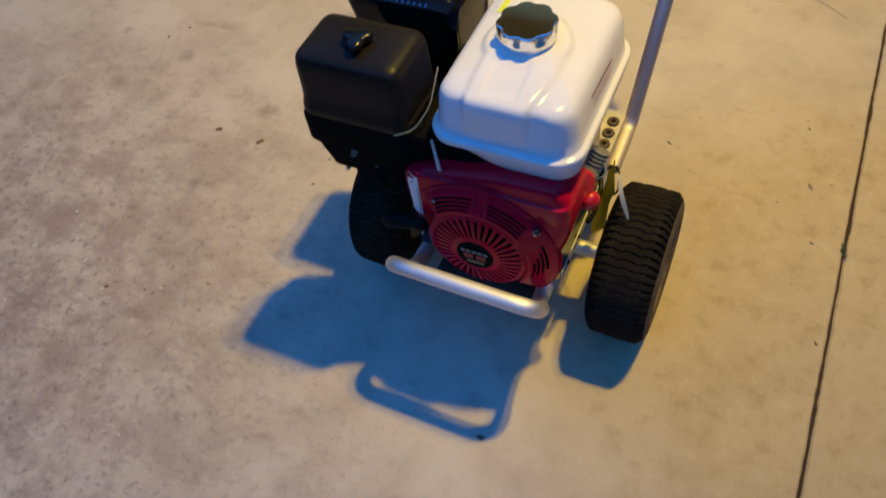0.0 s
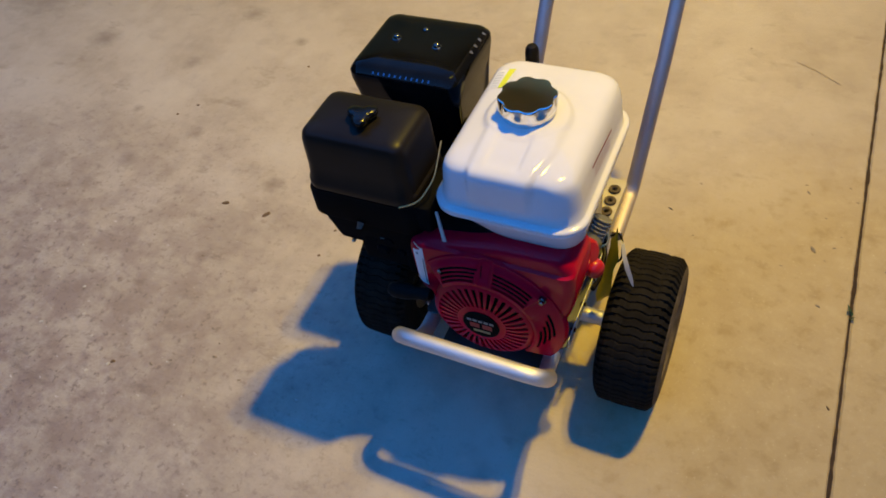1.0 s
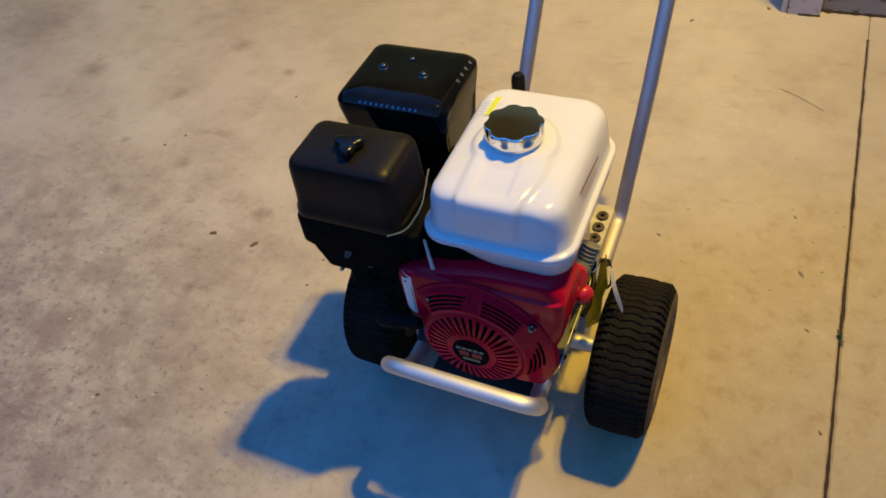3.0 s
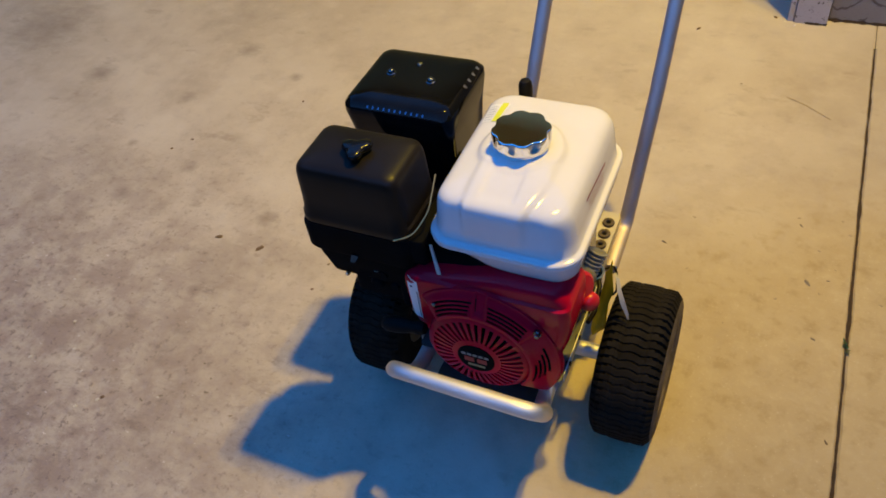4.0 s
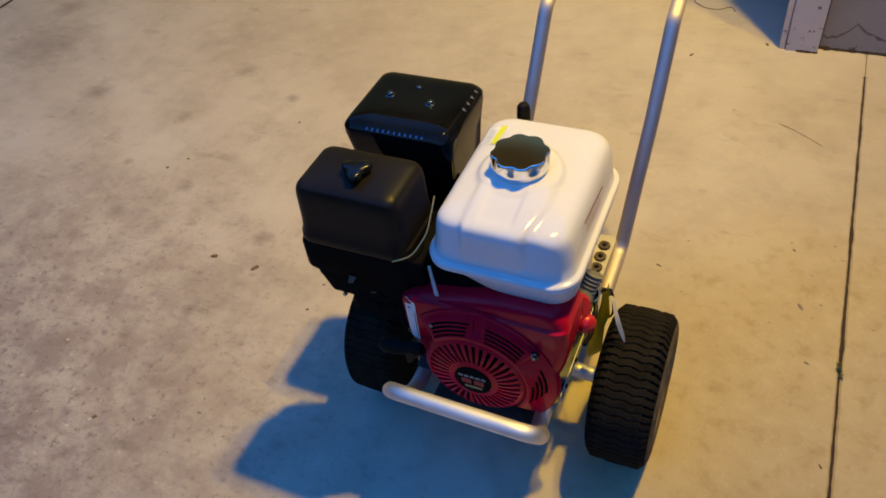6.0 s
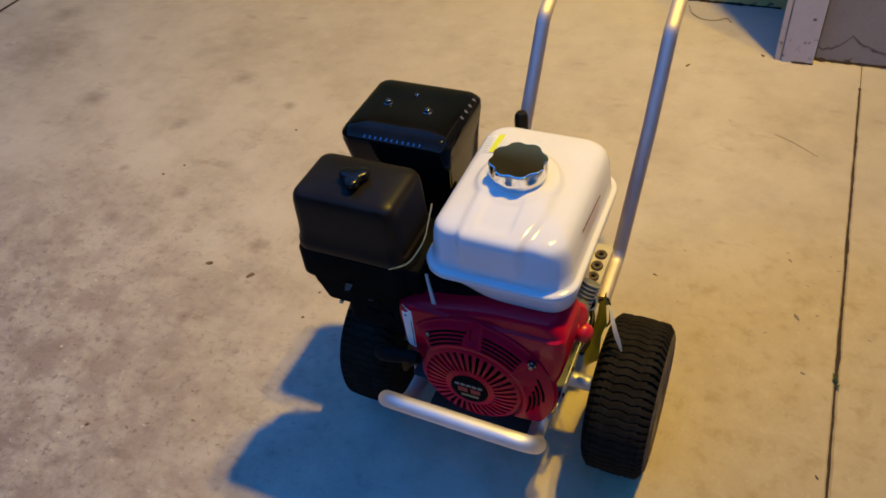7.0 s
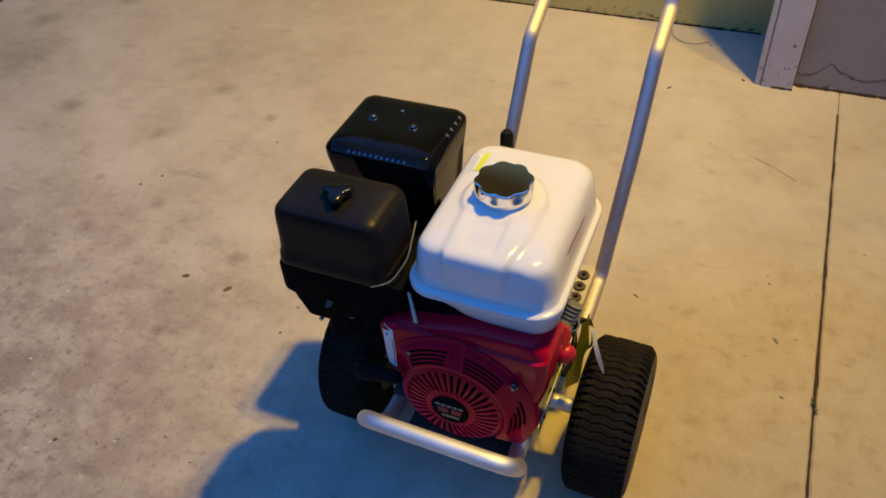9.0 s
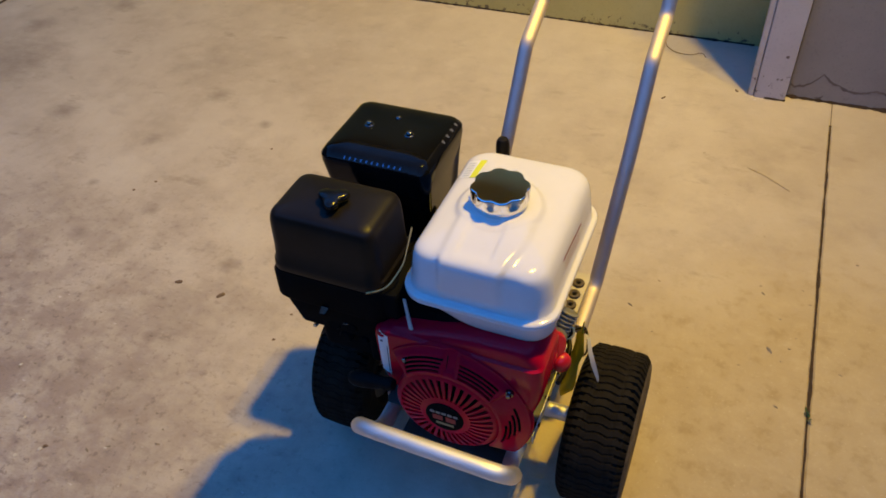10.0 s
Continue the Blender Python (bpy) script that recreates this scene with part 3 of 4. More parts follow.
for s, x0, x1 in ((1, 0.1225, 0.1245), (-1, -0.0995, -0.0975)):
    pl = part("side_plate", soft_box(x0, x1, -0.12, 0.24, 0.190, 0.261, 0.001, 0.001), ALU, washer, "folded aluminium side plate")
    for y in (-0.10, -0.035, 0.05, 0.13):
        part("bolt", turn_to(lathe([(0.0085, 0), (0.0085, 0.003), (0.006, 0.0035), (0.006, 0.009), (0.0045, 0.0105), (0.001, 0.011)], 8), (0, 0, 1), (RAIL_R - 0.004 if s > 0 else RAIL_L + 0.004, y, 0.2665)), STEEL, pl)
    part("axle_bracket", flat_piece([(x0, -0.045, 0.215), (x0, 0.045, 0.215), (x0, 0.022, 0.145), (x0, -0.022, 0.145)], 0.006, (s, 0, 0)), ALU, washer)
# dark sheet added where the ground below the deck lies in deep shade
part("under_shade_sheet", soft_box(-0.094, 0.121, -0.212, 0.20, 0.200, 0.204, 0.010, 0.0015), DECK, washer, "dark sheet added to deepen the shade under the deck")
part("cross_bar", rod((-0.098, -0.11, 0.225), (0.123, -0.11, 0.225), 0.008, 12), SATIN, washer, "dark steel cross bar under the deck")
for x in (-0.05, 0.10):
    part("rear_leg", rod((x, 0.27, 0.018), (x, 0.27, 0.256), 0.0125, 14), ALU, washer, "short aluminium rear leg")
    part("rubber_foot", rod((x, 0.27, 0.0), (x, 0.27, 0.026), 0.018, 18), RUBBER, washer)

# fuel tank: pressed steel halves with a seam flange
TX, TY = 0.0575, 0.0025
HX, HY = 0.1355, 0.1725


def tank_top():
    """Rings from the flange up: height, inset and corner radius."""
    levels = [(0.590, 0, 0, 0.052), (0.593, -0.0015, -0.0015, 0.053), (0.5965, 0, 0, 0.052), (0.598, 0.003, 0.003, 0.050), (0.5985, 0.0075, 0.0075, 0.048), (0.601, 0.0095, 0.0095, 0.047), (0.626, 0.0120, 0.0115, 0.046),
              (0.655, 0.0150, 0.0140, 0.044), (0.666, 0.0180, 0.0152, 0.042), (0.673, 0.0215, 0.0168, 0.040), (0.6775, 0.0250, 0.0190, 0.040), (0.6810, 0.0295, 0.0225, 0.040), (0.6838, 0.0345, 0.0275, 0.040), (0.6860, 0.0410, 0.0345, 0.040), (0.6885, 0.050, 0.046, 0.039),
              (0.6915, 0.061, 0.062, 0.036), (0.6945, 0.072, 0.080, 0.032), (0.6975, 0.084, 0.100, 0.028), (0.700, 0.096, 0.120, 0.022), (0.702, 0.107, 0.140, 0.016), (0.703, 0.118, 0.155, 0.010), (0.703, 0.128, 0.165, 0.004)]
    fine = []
    for p, q in zip(levels, levels[1:]):
        cuts = max(1, round((q[2] - p[2]) / 0.003))
        fine += [[u + (v - u) * k / cuts for u, v in zip(p, q)] for k in range(cuts)]

    def step(v, width):
        return 1 / (1 + math.exp(max(-60, min(60, -v / width))))
    rings = []
    for z, ix, iy, r in fine + [levels[-1]]:
        ring = []
        for x, y in rounded_rect(HX - ix, HY - iy, r, 12, 90):
            wx, wy = TX + x, TY + y
            k = min(1, max(0, (iy - 0.013) / 0.010))
            band = step(wx + 0.003, 0.0026) * step(0.123 - 0.020 * min(1, max(0, (-0.085 - wy) / 0.07)) - wx, 0.0032)
            fore = step(-0.012 - wy, 0.008)
            disc = step(0.073 - math.hypot(wx - 0.0525, wy + 0.010), 0.0022)
            inner = step(wx - 0.022, 0.0020) * step(0.081 - wx, 0.0020) * step(-0.062 - wy, 0.005) * step(wy + 0.128, 0.004)
            lift = k * max(0.0048 * band * fore, 0.0058 * disc) - 0.0034 * k * inner
            front = step(-0.085 - wy, 0.006)
            bulge = min(1, max(0, (z - 0.600) / 0.085))
            ring.append((wx, wy - 0.0135 * band * bulge * front * step(0.6935 - z, 0.0042), z + lift))
        rings.append(ring)
    return rings


from mathutils.bvhtree import BVHTree
shell = loft(tank_top())
bmesh.ops.recalc_face_normals(shell, faces=shell.faces)
TREE = BVHTree.FromBMesh(shell)
tank = part("fuel_tank", shell, TANK_WHITE, washer, "glossy white enamelled steel fuel tank", angle=60)
part("tank_seam", loft(box_rings(TX, TY, [(0.5835, HX - 0.003, HY - 0.003, 0.05), (0.5855, HX + 0.0005, HY + 0.0005, 0.052), (0.5898, HX + 0.0005, HY + 0.0005, 0.052)], 14)), TANK_WHITE, tank)
lower = box_rings(TX + 0.003, TY, [(0.583, HX - 0.0055, HY - 0.0045, 0.048), (0.566, HX - 0.0075, HY - 0.0075, 0.047), (0.550, HX - 0.0095, HY - 0.0110, 0.046), (0.5445, HX - 0.0115, HY - 0.0135, 0.045), (0.5420, HX - 0.0150, HY - 0.0170, 0.043), (0.541, HX - 0.026, HY - 0.028, 0.04)], 14)
lower = [[q for k in range(len(ring)) for q in [Vector(ring[k]).lerp(Vector(ring[(k + 1) % len(ring)]), f / 10) for f in range(10 if k % 15 == 14 else 1)]] for ring in lower]
for ring in lower[1:]:
    for i, (x, y, z) in enumerate(ring):
        ring[i] = (x, y, z + (0.581 - z) * (1 / (1 + math.exp((x - 0.012) / 0.016))))
part("tank_underside", loft(lower), TANK_WHITE, tank)
CX, CY = 0.0525, -0.010
part("filler_neck", rod((CX, CY, 0.692), (CX, CY, 0.704), 0.036, 32), CHROME, tank)


def lobes(t, r, h):
    """Eight scoops cut into the side, which run out above its foot."""
    k = min(1, max(0, (h - 0.013) / 0.022))
    return -0.0050 * (0.5 + 0.5 * math.cos(2 * math.pi * t * 8)) ** 1.7 * k * k * (3 - 2 * k) if r > 0.037 else 0


cap = part("fuel_cap", turn_to(lathe([(0.042, 0), (0.0455, 0.001), (0.0465, 0.004), (0.0465, 0.012), (0.0492, 0.0140), (0.0500, 0.017), (0.0502, 0.020), (0.0502, 0.024), (0.0502, 0.029), (0.0502, 0.0358), (0.0499, 0.0371), (0.0492, 0.0378), (0.0484, 0.0380), (0.0465, 0.0380), (0.042, 0.0380), (0.036, 0.0380), (0.020, 0.0380), (0.004, 0.0380)], 96, True, lobes), (0, 0, 1), (CX, CY, 0.7005)), CHROME, tank, "chromed lobed filler cap", angle=50)
st = part("warning_sticker", drape(TREE, [(-0.047, 0.056, 0.7), (-0.014, 0.056, 0.7), (-0.012, 0.112, 0.7), (-0.049, 0.110, 0.7)], (0, 0, -1), 0.0006), DECAL, tank, "white warning sticker with tiny unreadable print")
part("yellow_stripe", drape(TREE, [(-0.028, 0.055, 0.7), (-0.016, 0.055, 0.7), (-0.014, 0.113, 0.7), (-0.026, 0.113, 0.7)], (0, 0, -1), 0.0012), YELLOW, st, "bright yellow sticker stripe")
for i in range(6):
    y = 0.060 + 0.008 * i
    part("print_line", drape(TREE, [(-0.045, y, 0.7), (-0.031, y, 0.7), (-0.031, y + 0.0015, 0.7), (-0.045, y + 0.0015, 0.7)], (0, 0, -1), 0.0012, 3, 1), GREY_INK, st)
part("side_print", drape(TREE, [(0.25, -0.060, 0.650), (0.25, 0.052, 0.640), (0.25, 0.052, 0.6445), (0.25, -0.060, 0.6545)], (-1, 0, 0), 0.0006, 10, 1), RED_INK, tank, "red printed line")
for i in range(4):
    z = 0.0055 * (i + 1)
    part("side_print", drape(TREE, [(0.25, -0.052, 0.648 - z), (0.25, 0.034 + 0.006 * (i % 2), 0.640 - z), (0.25, 0.034 + 0.006 * (i % 2), 0.6415 - z), (0.25, -0.052, 0.6495 - z)], (-1, 0, 0), 0.0006, 8, 1), FADED_INK, tank)

# air cleaner
AX, AY = -0.2205, -0.094
cover = part("air_cleaner", loft(box_rings(AX, AY, [(0.572, 0.1085, 0.0725, 0.028), (0.576, 0.1100, 0.0735, 0.029), (0.589, 0.1090, 0.0730, 0.029), (0.593, 0.1052, 0.0715, 0.028), (0.625, 0.1040, 0.0690, 0.028), (0.660, 0.1022, 0.0672, 0.025), (0.676, 0.1004, 0.0658, 0.022), (0.6850, 0.0985, 0.0642, 0.021), (0.6905, 0.0958, 0.0622, 0.020), (0.6942, 0.0922, 0.0590, 0.019), (0.6970, 0.0872, 0.0546, 0.017),
    (0.6992, 0.0800, 0.0480, 0.015), (0.7010, 0.0680, 0.0365, 0.012), (0.7023, 0.052, 0.022, 0.010), (0.7030, 0.04, 0.010, 0.006)], 9)), SATIN, washer, "satin black moulded air cleaner cover")
part("lip", loft(box_rings(AX, AY, [(0.502, 0.1110, 0.071, 0.026), (0.508, 0.1155, 0.074, 0.028), (0.560, 0.1150, 0.0740, 0.028), (0.5715, 0.1095, 0.0735, 0.028)], 9)), MATT, cover)
part("base", loft(box_rings(AX + 0.004, AY + 0.002, [(0.430, 0.080, 0.054, 0.02), (0.437, 0.091, 0.062, 0.022), (0.470, 0.100, 0.067, 0.024), (0.482, 0.1045, 0.069, 0.025), (0.5015, 0.1075, 0.070, 0.026)], 6)), MATT, cover)
part("intake_elbow", tube([(-0.25, -0.10, 0.468), (-0.21, -0.12, 0.440), (-0.15, -0.09, 0.435), (-0.10, -0.06, 0.44)], 0.026, 0.03, 14), MATT, cover)
KX, KY = -0.213, -0.107
knob = turn_to(lathe([(0.010, 0), (0.0105, 0.004), (0.0190, 0.006), (0.0225, 0.009), (0.0235, 0.013), (0.0228, 0.0168), (0.0205, 0.0190), (0.0150, 0.0202), (0.008, 0.0206), (0.002, 0.0207)], 60, True, lambda t, r, h: 0.0062 * math.cos(2 * math.pi * 3 * t + 3.9) * max(0, min(1, (r - 0.010) / 0.010))), (0, 0, 1), (KX, KY, 0.702))
part("wing_knob", knob, KNOB, cover, "glossy black three-lobed knob")
part("choke_lever", flat_piece([(-0.233, -0.172, 0.514), (-0.219, -0.172, 0.513), (-0.233, -0.168, 0.488), (-0.244, -0.168, 0.486)], 0.003, (0, 1, 0)), SCREW, cover, "dull steel choke lever")
part("carburettor_screw", rod((-0.269, -0.158, 0.432), (-0.269, -0.135, 0.432), 0.0042, 12), STEEL, cover)
part("linkage_rod", rod((-0.2030, -0.160, 0.487), (-0.1850, -0.158, 0.4900), 0.0014, 8), STEEL, cover)
part("linkage_rod", rod((-0.2030, -0.158, 0.4650), (-0.1850, -0.156, 0.4670), 0.0018, 8), STEEL, cover)
for x, y, z, r, h in ((-0.225, -0.148, 0.452, 0.017, 0.02), (-0.185, -0.150, 0.458, 0.012, 0.022), (-0.262, -0.140, 0.455, 0.011, 0.02), (-0.205, -0.154, 0.425, 0.014, 0.016), (-0.165, -0.150, 0.430, 0.010, 0.02)):
    part("carburettor_boss", turn_to(lathe([(r * 0.8, 0), (r, 0.003), (r, h * 0.6), (r * 0.7, h), (0.002, h)], 16), (0, -1, 0.1), (x, y + 0.01, z)), MATT, cover)
cover.matrix_basis = Matrix.Translation((AX + 0.007, AY - 0.010, 0.6 + 0.010)) @ Matrix.Scale(1.01, 4) @ Matrix.Translation((-AX, -AY, -0.6))
part("carburettor", soft_box(-0.265, -0.13, -0.150, -0.04, 0.370, 0.455, 0.02, 0.012), MATT, washer, "dark carburettor body and brackets")
# added block closes a gap that let lamplight into the washer's shadow
part("leak_blocker", soft_box(-0.150, -0.098, -0.168, -0.04, 0.385, 0.505, 0.01, 0.008), MATT, washer, "matt black block added to stop lamplight leaking through")
# added block that shades the shroud's upper left corner from the lamp
part("lamp_blocker", soft_box(-0.127, -0.078, -0.169, -0.05, 0.518, 0.582, 0.010, 0.008), MATT, washer, "matt black block added to keep lamplight off the shroud")
part("breather_hose", tube([(-0.085, -0.075, 0.661), (-0.080, -0.128, 0.622), (-0.098, -0.164, 0.592), (-0.130, -0.180, 0.586)], 0.0017, 0.07, 8), BRASS, washer, "thin brass-coloured cable beside the air cleaner")

# muffler
MX, MY = -0.219, 0.139
muf = part("muffler", loft(box_rings(MX, MY, [(0.520, 0.0974, 0.082, 0.02), (0.525, 0.1013, 0.086, 0.022), (0.620, 0.1081, 0.094, 0.024), (0.667, 0.1135, 0.1015, 0.025), (0.679, 0.1130, 0.101, 0.025), (0.6815, 0.1120, 0.0998, 0.025), (0.6900, 0.1057, 0.0922, 0.022), (0.6930, 0.1018, 0.0878, 0.020), (0.6955, 0.0925, 0.078, 0.018), (0.697, 0.0662, 0.05, 0.014), (0.6975, 0.0438, 0.03, 0.01)], 8)), GLOSS, washer, "gloss black pressed-steel muffler guard", angle=24)
for x, y in ((-0.269, 0.142), (-0.180, 0.133)):
    part("muffler_screw", turn_to(lathe([(0.0095, 0), (0.0095, 0.002), (0.007, 0.003), (0.0065, 0.007), (0.0045, 0.009), (0.001, 0.0095)], 14), (0, 0, 1), (x, y, 0.6962)), SCREW, muf, "bright domed screw")
part("muffler_screw", turn_to(lathe([(0.006, 0), (0.006, 0.002), (0.0045, 0.004), (0.001, 0.005)], 12), (0, 0, 1), (-0.225, 0.181, 0.6962)), SCREW, muf)
for i in range(11):
    x = -0.276 + i * 0.0115
    part("guard_louvre", flat_piece([(x, 0.0412, 0.6834), (x + 0.0036, 0.0412, 0.6834), (x + 0.0044, 0.0447, 0.6874), (x + 0.001, 0.0447, 0.6874)], 0.0010, (0, -0.75, 0.65)), LOUVRE_SKY, muf)
# chrome wedges stand in for glints on the guard's side slots
for i in range(4):
    y = 0.136 + 0.021 * i
    sl = part("slot_glint", flat_piece([(-0.1165, y, 0.6932), (-0.1165, y + 0.007, 0.6932), (-0.1110, y + 0.006, 0.6880), (-0.1110, y + 0.003, 0.6880)], 0.0016, (1, 0, 0.6)), CHROME, muf, "chrome wedge that imitates the glint on a slot")
part("exhaust_pipe", tube([(-0.18, 0.10, 0.53), (-0.14, 0.09, 0.46), (-0.08, 0.08, 0.44)], 0.018, 0.03, 12), MATT, muf)

# engine block, cylinder and shroud
block = part("crankcase", soft_box(-0.075, 0.150, -0.11, 0.16, 0.262, 0.450, 0.03, 0.012), CAST, washer, "cast aluminium crankcase")
part("cylinder_head", soft_box(-0.225, -0.070, -0.03, 0.13, 0.355, 0.520, 0.02, 0.012), MATT, washer, "dark cylinder with cooling shroud")
for i in range(6):
    part("cooling_fin", soft_box(-0.218 + i * 0.024, -0.210 + i * 0.024, -0.045, 0.14, 0.350, 0.526, 0.004, 0.002), MATT, block)
# matt black imitates the tank's shade on the top of the shroud
part("upper_shroud", soft_box(-0.100, 0.150, -0.150, 0.10, 0.400, 0.548, 0.03, 0.018), MATT, washer, "air shroud under the tank, black to imitate shade")

# left top is cut low so that the black shroud shows as shade
RED_POLY = [(-0.075, 0.330), (-0.124, 0.385), (-0.129, 0.508), (-0.07, 0.518), (0.00, 0.531), (0.06, 0.545), (0.162, 0.550), (0.188, 0.516), (0.191, 0.440), (0.158, 0.330), (0.09, 0.268), (-0.02, 0.268)]
FACE = -0.190


def lean(z):
    """How far the shroud steps back over the fan collar, under the tank."""
    return 0.0055 * min(1.0, max(0.0, (z - 0.508) / 0.004))


def leaning(bm):
    zs = [0.508, 0.512]
    for z in zs:
        bmesh.ops.bisect_plane(bm, geom=bm.verts[:] + bm.edges[:] + bm.faces[:], plane_co=(0, 0, z), plane_no=(0, 0, 1))
    for v in bm.verts:
        if v.co.y < -0.12:
            v.co.y += lean(v.co.z)
    return bm


body = leaning(prism(RED_POLY, -0.090, FACE, 0.035, 0.022))
bmesh.ops.recalc_face_normals(body, faces=body.faces)
RED_TREE = BVHTree.FromBMesh(body)
shroud = part("fan_shroud", body, RED, washer, "glossy red enamelled fan shroud", angle=30)
part("shroud_side", prism([(0.03, 0.30), (0.03, 0.545), (0.15, 0.54), (0.172, 0.51), (0.172, 0.445), (0.145, 0.34), (0.10, 0.29)], -0.060, -0.0895, 0.03, 0.004), RED, shroud)
FX, FY, FZ = 0.0225, FACE - 0.004, 0.3625


def disc_point(r, t, d):
    return (FX + r * math.cos(t), FY - d, FZ + r * math.sin(t))


def recoil_cover():
    """Domed starter cover with a ring of radial slots cut through it."""
    n, sub = 36, 6
    stations = [(0.0, 0.030), (0.020, 0.030), (0.038, 0.0295), (0.043, 0.0285), (0.0485, 0.0277), (0.062, 0.0265), (0.076, 0.0240), (0.089, 0.0205), (0.0950, 0.0183), (0.101, 0.014), (0.104, 0.006), (0.105, -0.010)]
    bm = bmesh.new()
    centre = bm.verts.new(disc_point(0, 0, stations[0][1]))
    total = n * sub
    rows = [[bm.verts.new(disc_point(r, 2 * math.pi * k / total + 1.6 * (r - 0.0485), d)) for k in range(total)] for r, d in stations[1:]]
    for k in range(total):
        bm.faces.new((centre, rows[0][k], rows[0][(k + 1) % total]))
    for i, (p, q) in enumerate(zip(rows, rows[1:])):
        slot = stations[i + 1][0] >= 0.048 and stations[i + 2][0] <= 0.0895
        for k in range(total):
            if slot and k % sub in (1, 2, 3):
                continue
            bm.faces.new((p[k], q[k], q[(k + 1) % total], p[(k + 1) % total]))
    bmesh.ops.recalc_face_normals(bm, faces=bm.faces)
    bmesh.ops.solidify(bm, geom=bm.faces[:] + bm.edges[:] + bm.verts[:], thickness=0.003)
    return bm


rc = part("recoil_cover", recoil_cover(), RED, shroud, "red starter cover with radial slots", angle=32)
part("flywheel_screen", turn_to(lathe([(0.096, 0), (0.096, 0.008), (0.05, 0.012), (0.004, 0.012)], 40), (0, -1, 0), (FX, FY + 0.002, FZ)), MATT, shroud, "black screen behind the slots")


def plate_bar(x0, x1, z0, z1, d, name, material, label=""):
    return part(name, flat_piece([(FX + x0, FY - d, FZ + z0), (FX + x1, FY - d, FZ + z0), (FX + x1, FY - d, FZ + z1), (FX + x0, FY - d, FZ + z1)], 0.0006, (0, -1, 0)), material, rc, label, False)


badge = part("badge", turn_to(lathe([(0.0365, 0), (0.0365, 0.0018), (0.035, 0.0026), (0.004, 0.0028)], 48), (0, -1, 0), (FX, FY - 0.0292, FZ)), MATT, rc, "round black badge with silver, red and gold bars")
for k in range(5):
    plate_bar(-0.027 + 0.0112 * k, -0.0185 + 0.0112 * k, 0.0085, 0.0145, 0.0322, "badge_bar", SILVER_INK)
plate_bar(-0.022, -0.003, -0.009, 0.004, 0.0322, "badge_bar", RED_INK)
plate_bar(0.003, 0.022, -0.009, 0.004, 0.0322, "badge_bar", RED_INK)
plate_bar(-0.016, 0.018, -0.021, -0.015, 0.0322, "badge_bar", GOLD_INK)


def cone_depth(r):
    return 0.0245 - 0.0215 * (r - 0.104) / 0.050


def ease(v):
    v = min(1, max(0, v))
    return v * v * (3 - 2 * v)


def plateau(t, lo, hi, soft):
    return ease((t - lo) / soft) * ease((hi - t) / soft)


# slots of the collar: least and most degrees, first radius, pitch, height, count and turn from row to row
SLOTS = [(95.5, 131.0, 0.1100, 0.0073, 0.0046, 4, -1.2), (42.0, 77.0, 0.1100, 0.0073, 0.0046, 4, 0.8), (-22.0, 6.0, 0.1090, 0.0080, 0.0046, 4, 6.0)]


def collar_depth(r, degrees):
    """The cone, raised round the two louvred fields, with a sunken panel between them."""
    base = cone_depth(max(r, 0.104)) if r < 0.15 else (0.0035 if r < 0.154 else -0.006)
    rise = 0.0030 * max(plateau(degrees, 91.0, 136.0, 2.5), plateau(degrees, 38.0, 80.5, 2.5)) * plateau(r, 0.1045, 0.1450, 0.004)
    sunk = 0.0035 * plateau(degrees, 80.5, 91.5, 2.5) * plateau(r, 0.1130, 0.1560, 0.004)
    return base + rise - sunk - 0.004


def collar():
    radii = [0.100, 0.104, 0.1065, 0.1085]
    for k in range(4):
        radii += [0.1100 + 0.0073 * k, 0.1146 + 0.0073 * k]
    radii += [0.1385, 0.1420, 0.1450, 0.148, 0.1505, 0.1525, 0.1540, 0.1555]
    spans = [-36 + 0.5 * k for k in range(344)]
    bm = bmesh.new()
    vs = [[bm.verts.new(disc_point(r, radians(t), collar_depth(r, t))) for t in spans] for r in radii]
    for i, (p, q) in enumerate(zip(vs, vs[1:])):
        mid = (radii[i] + radii[i + 1]) / 2
        for k in range(len(spans) - 1):
            if not any(lo + turn * m <= spans[k] < hi + turn * m and abs(mid - r0 - step * m - tall / 2) < 0.0016 for lo, hi, r0, step, tall, count, turn in SLOTS for m in range(count)):
                bm.faces.new((p[k], p[k + 1], q[k + 1], q[k]))
    bmesh.ops.delete(bm, geom=[v for v in bm.verts if not v.link_faces], context="VERTS")
    bmesh.ops.recalc_face_normals(bm, faces=bm.faces)
    bmesh.ops.solidify(bm, geom=bm.faces[:] + bm.edges[:] + bm.verts[:], thickness=0.0018)
    return bm


part("fan_collar", collar(), RED, shroud, "red collar with curved cooling slots", angle=40)
for lo, hi, r0, step, tall, count, turn in SLOTS:
    # black strip gives the slots the darkness of a shaded hollow
    backing = strip([[disc_point(r, radians(t), collar_depth(r, 60.0) - 0.0058) for r in (r0 - 0.002, r0 + step * count + 0.001)] for t in np.linspace(lo - 3 + min(0, turn * 3), hi + 3 + max(0, turn * 3), 24)])
    part("slot_backing", backing, MATT, shroud, "black strip in place of the shaded hollow behind the slots")
for x, z, y in ((0.137, 0.457, FACE - 0.014), (-0.057, 0.468, FACE - 0.010)):
    part("shroud_bolt", rod((x, y + 0.006, z), (x, y - 0.008, z), 0.0048, 6), SCREW, shroud, "zinc hexagon flange bolt")
    part("bolt_flange", rod((x, y + 0.006, z), (x, y - 0.002, z), 0.0075, 18), SCREW, shroud)
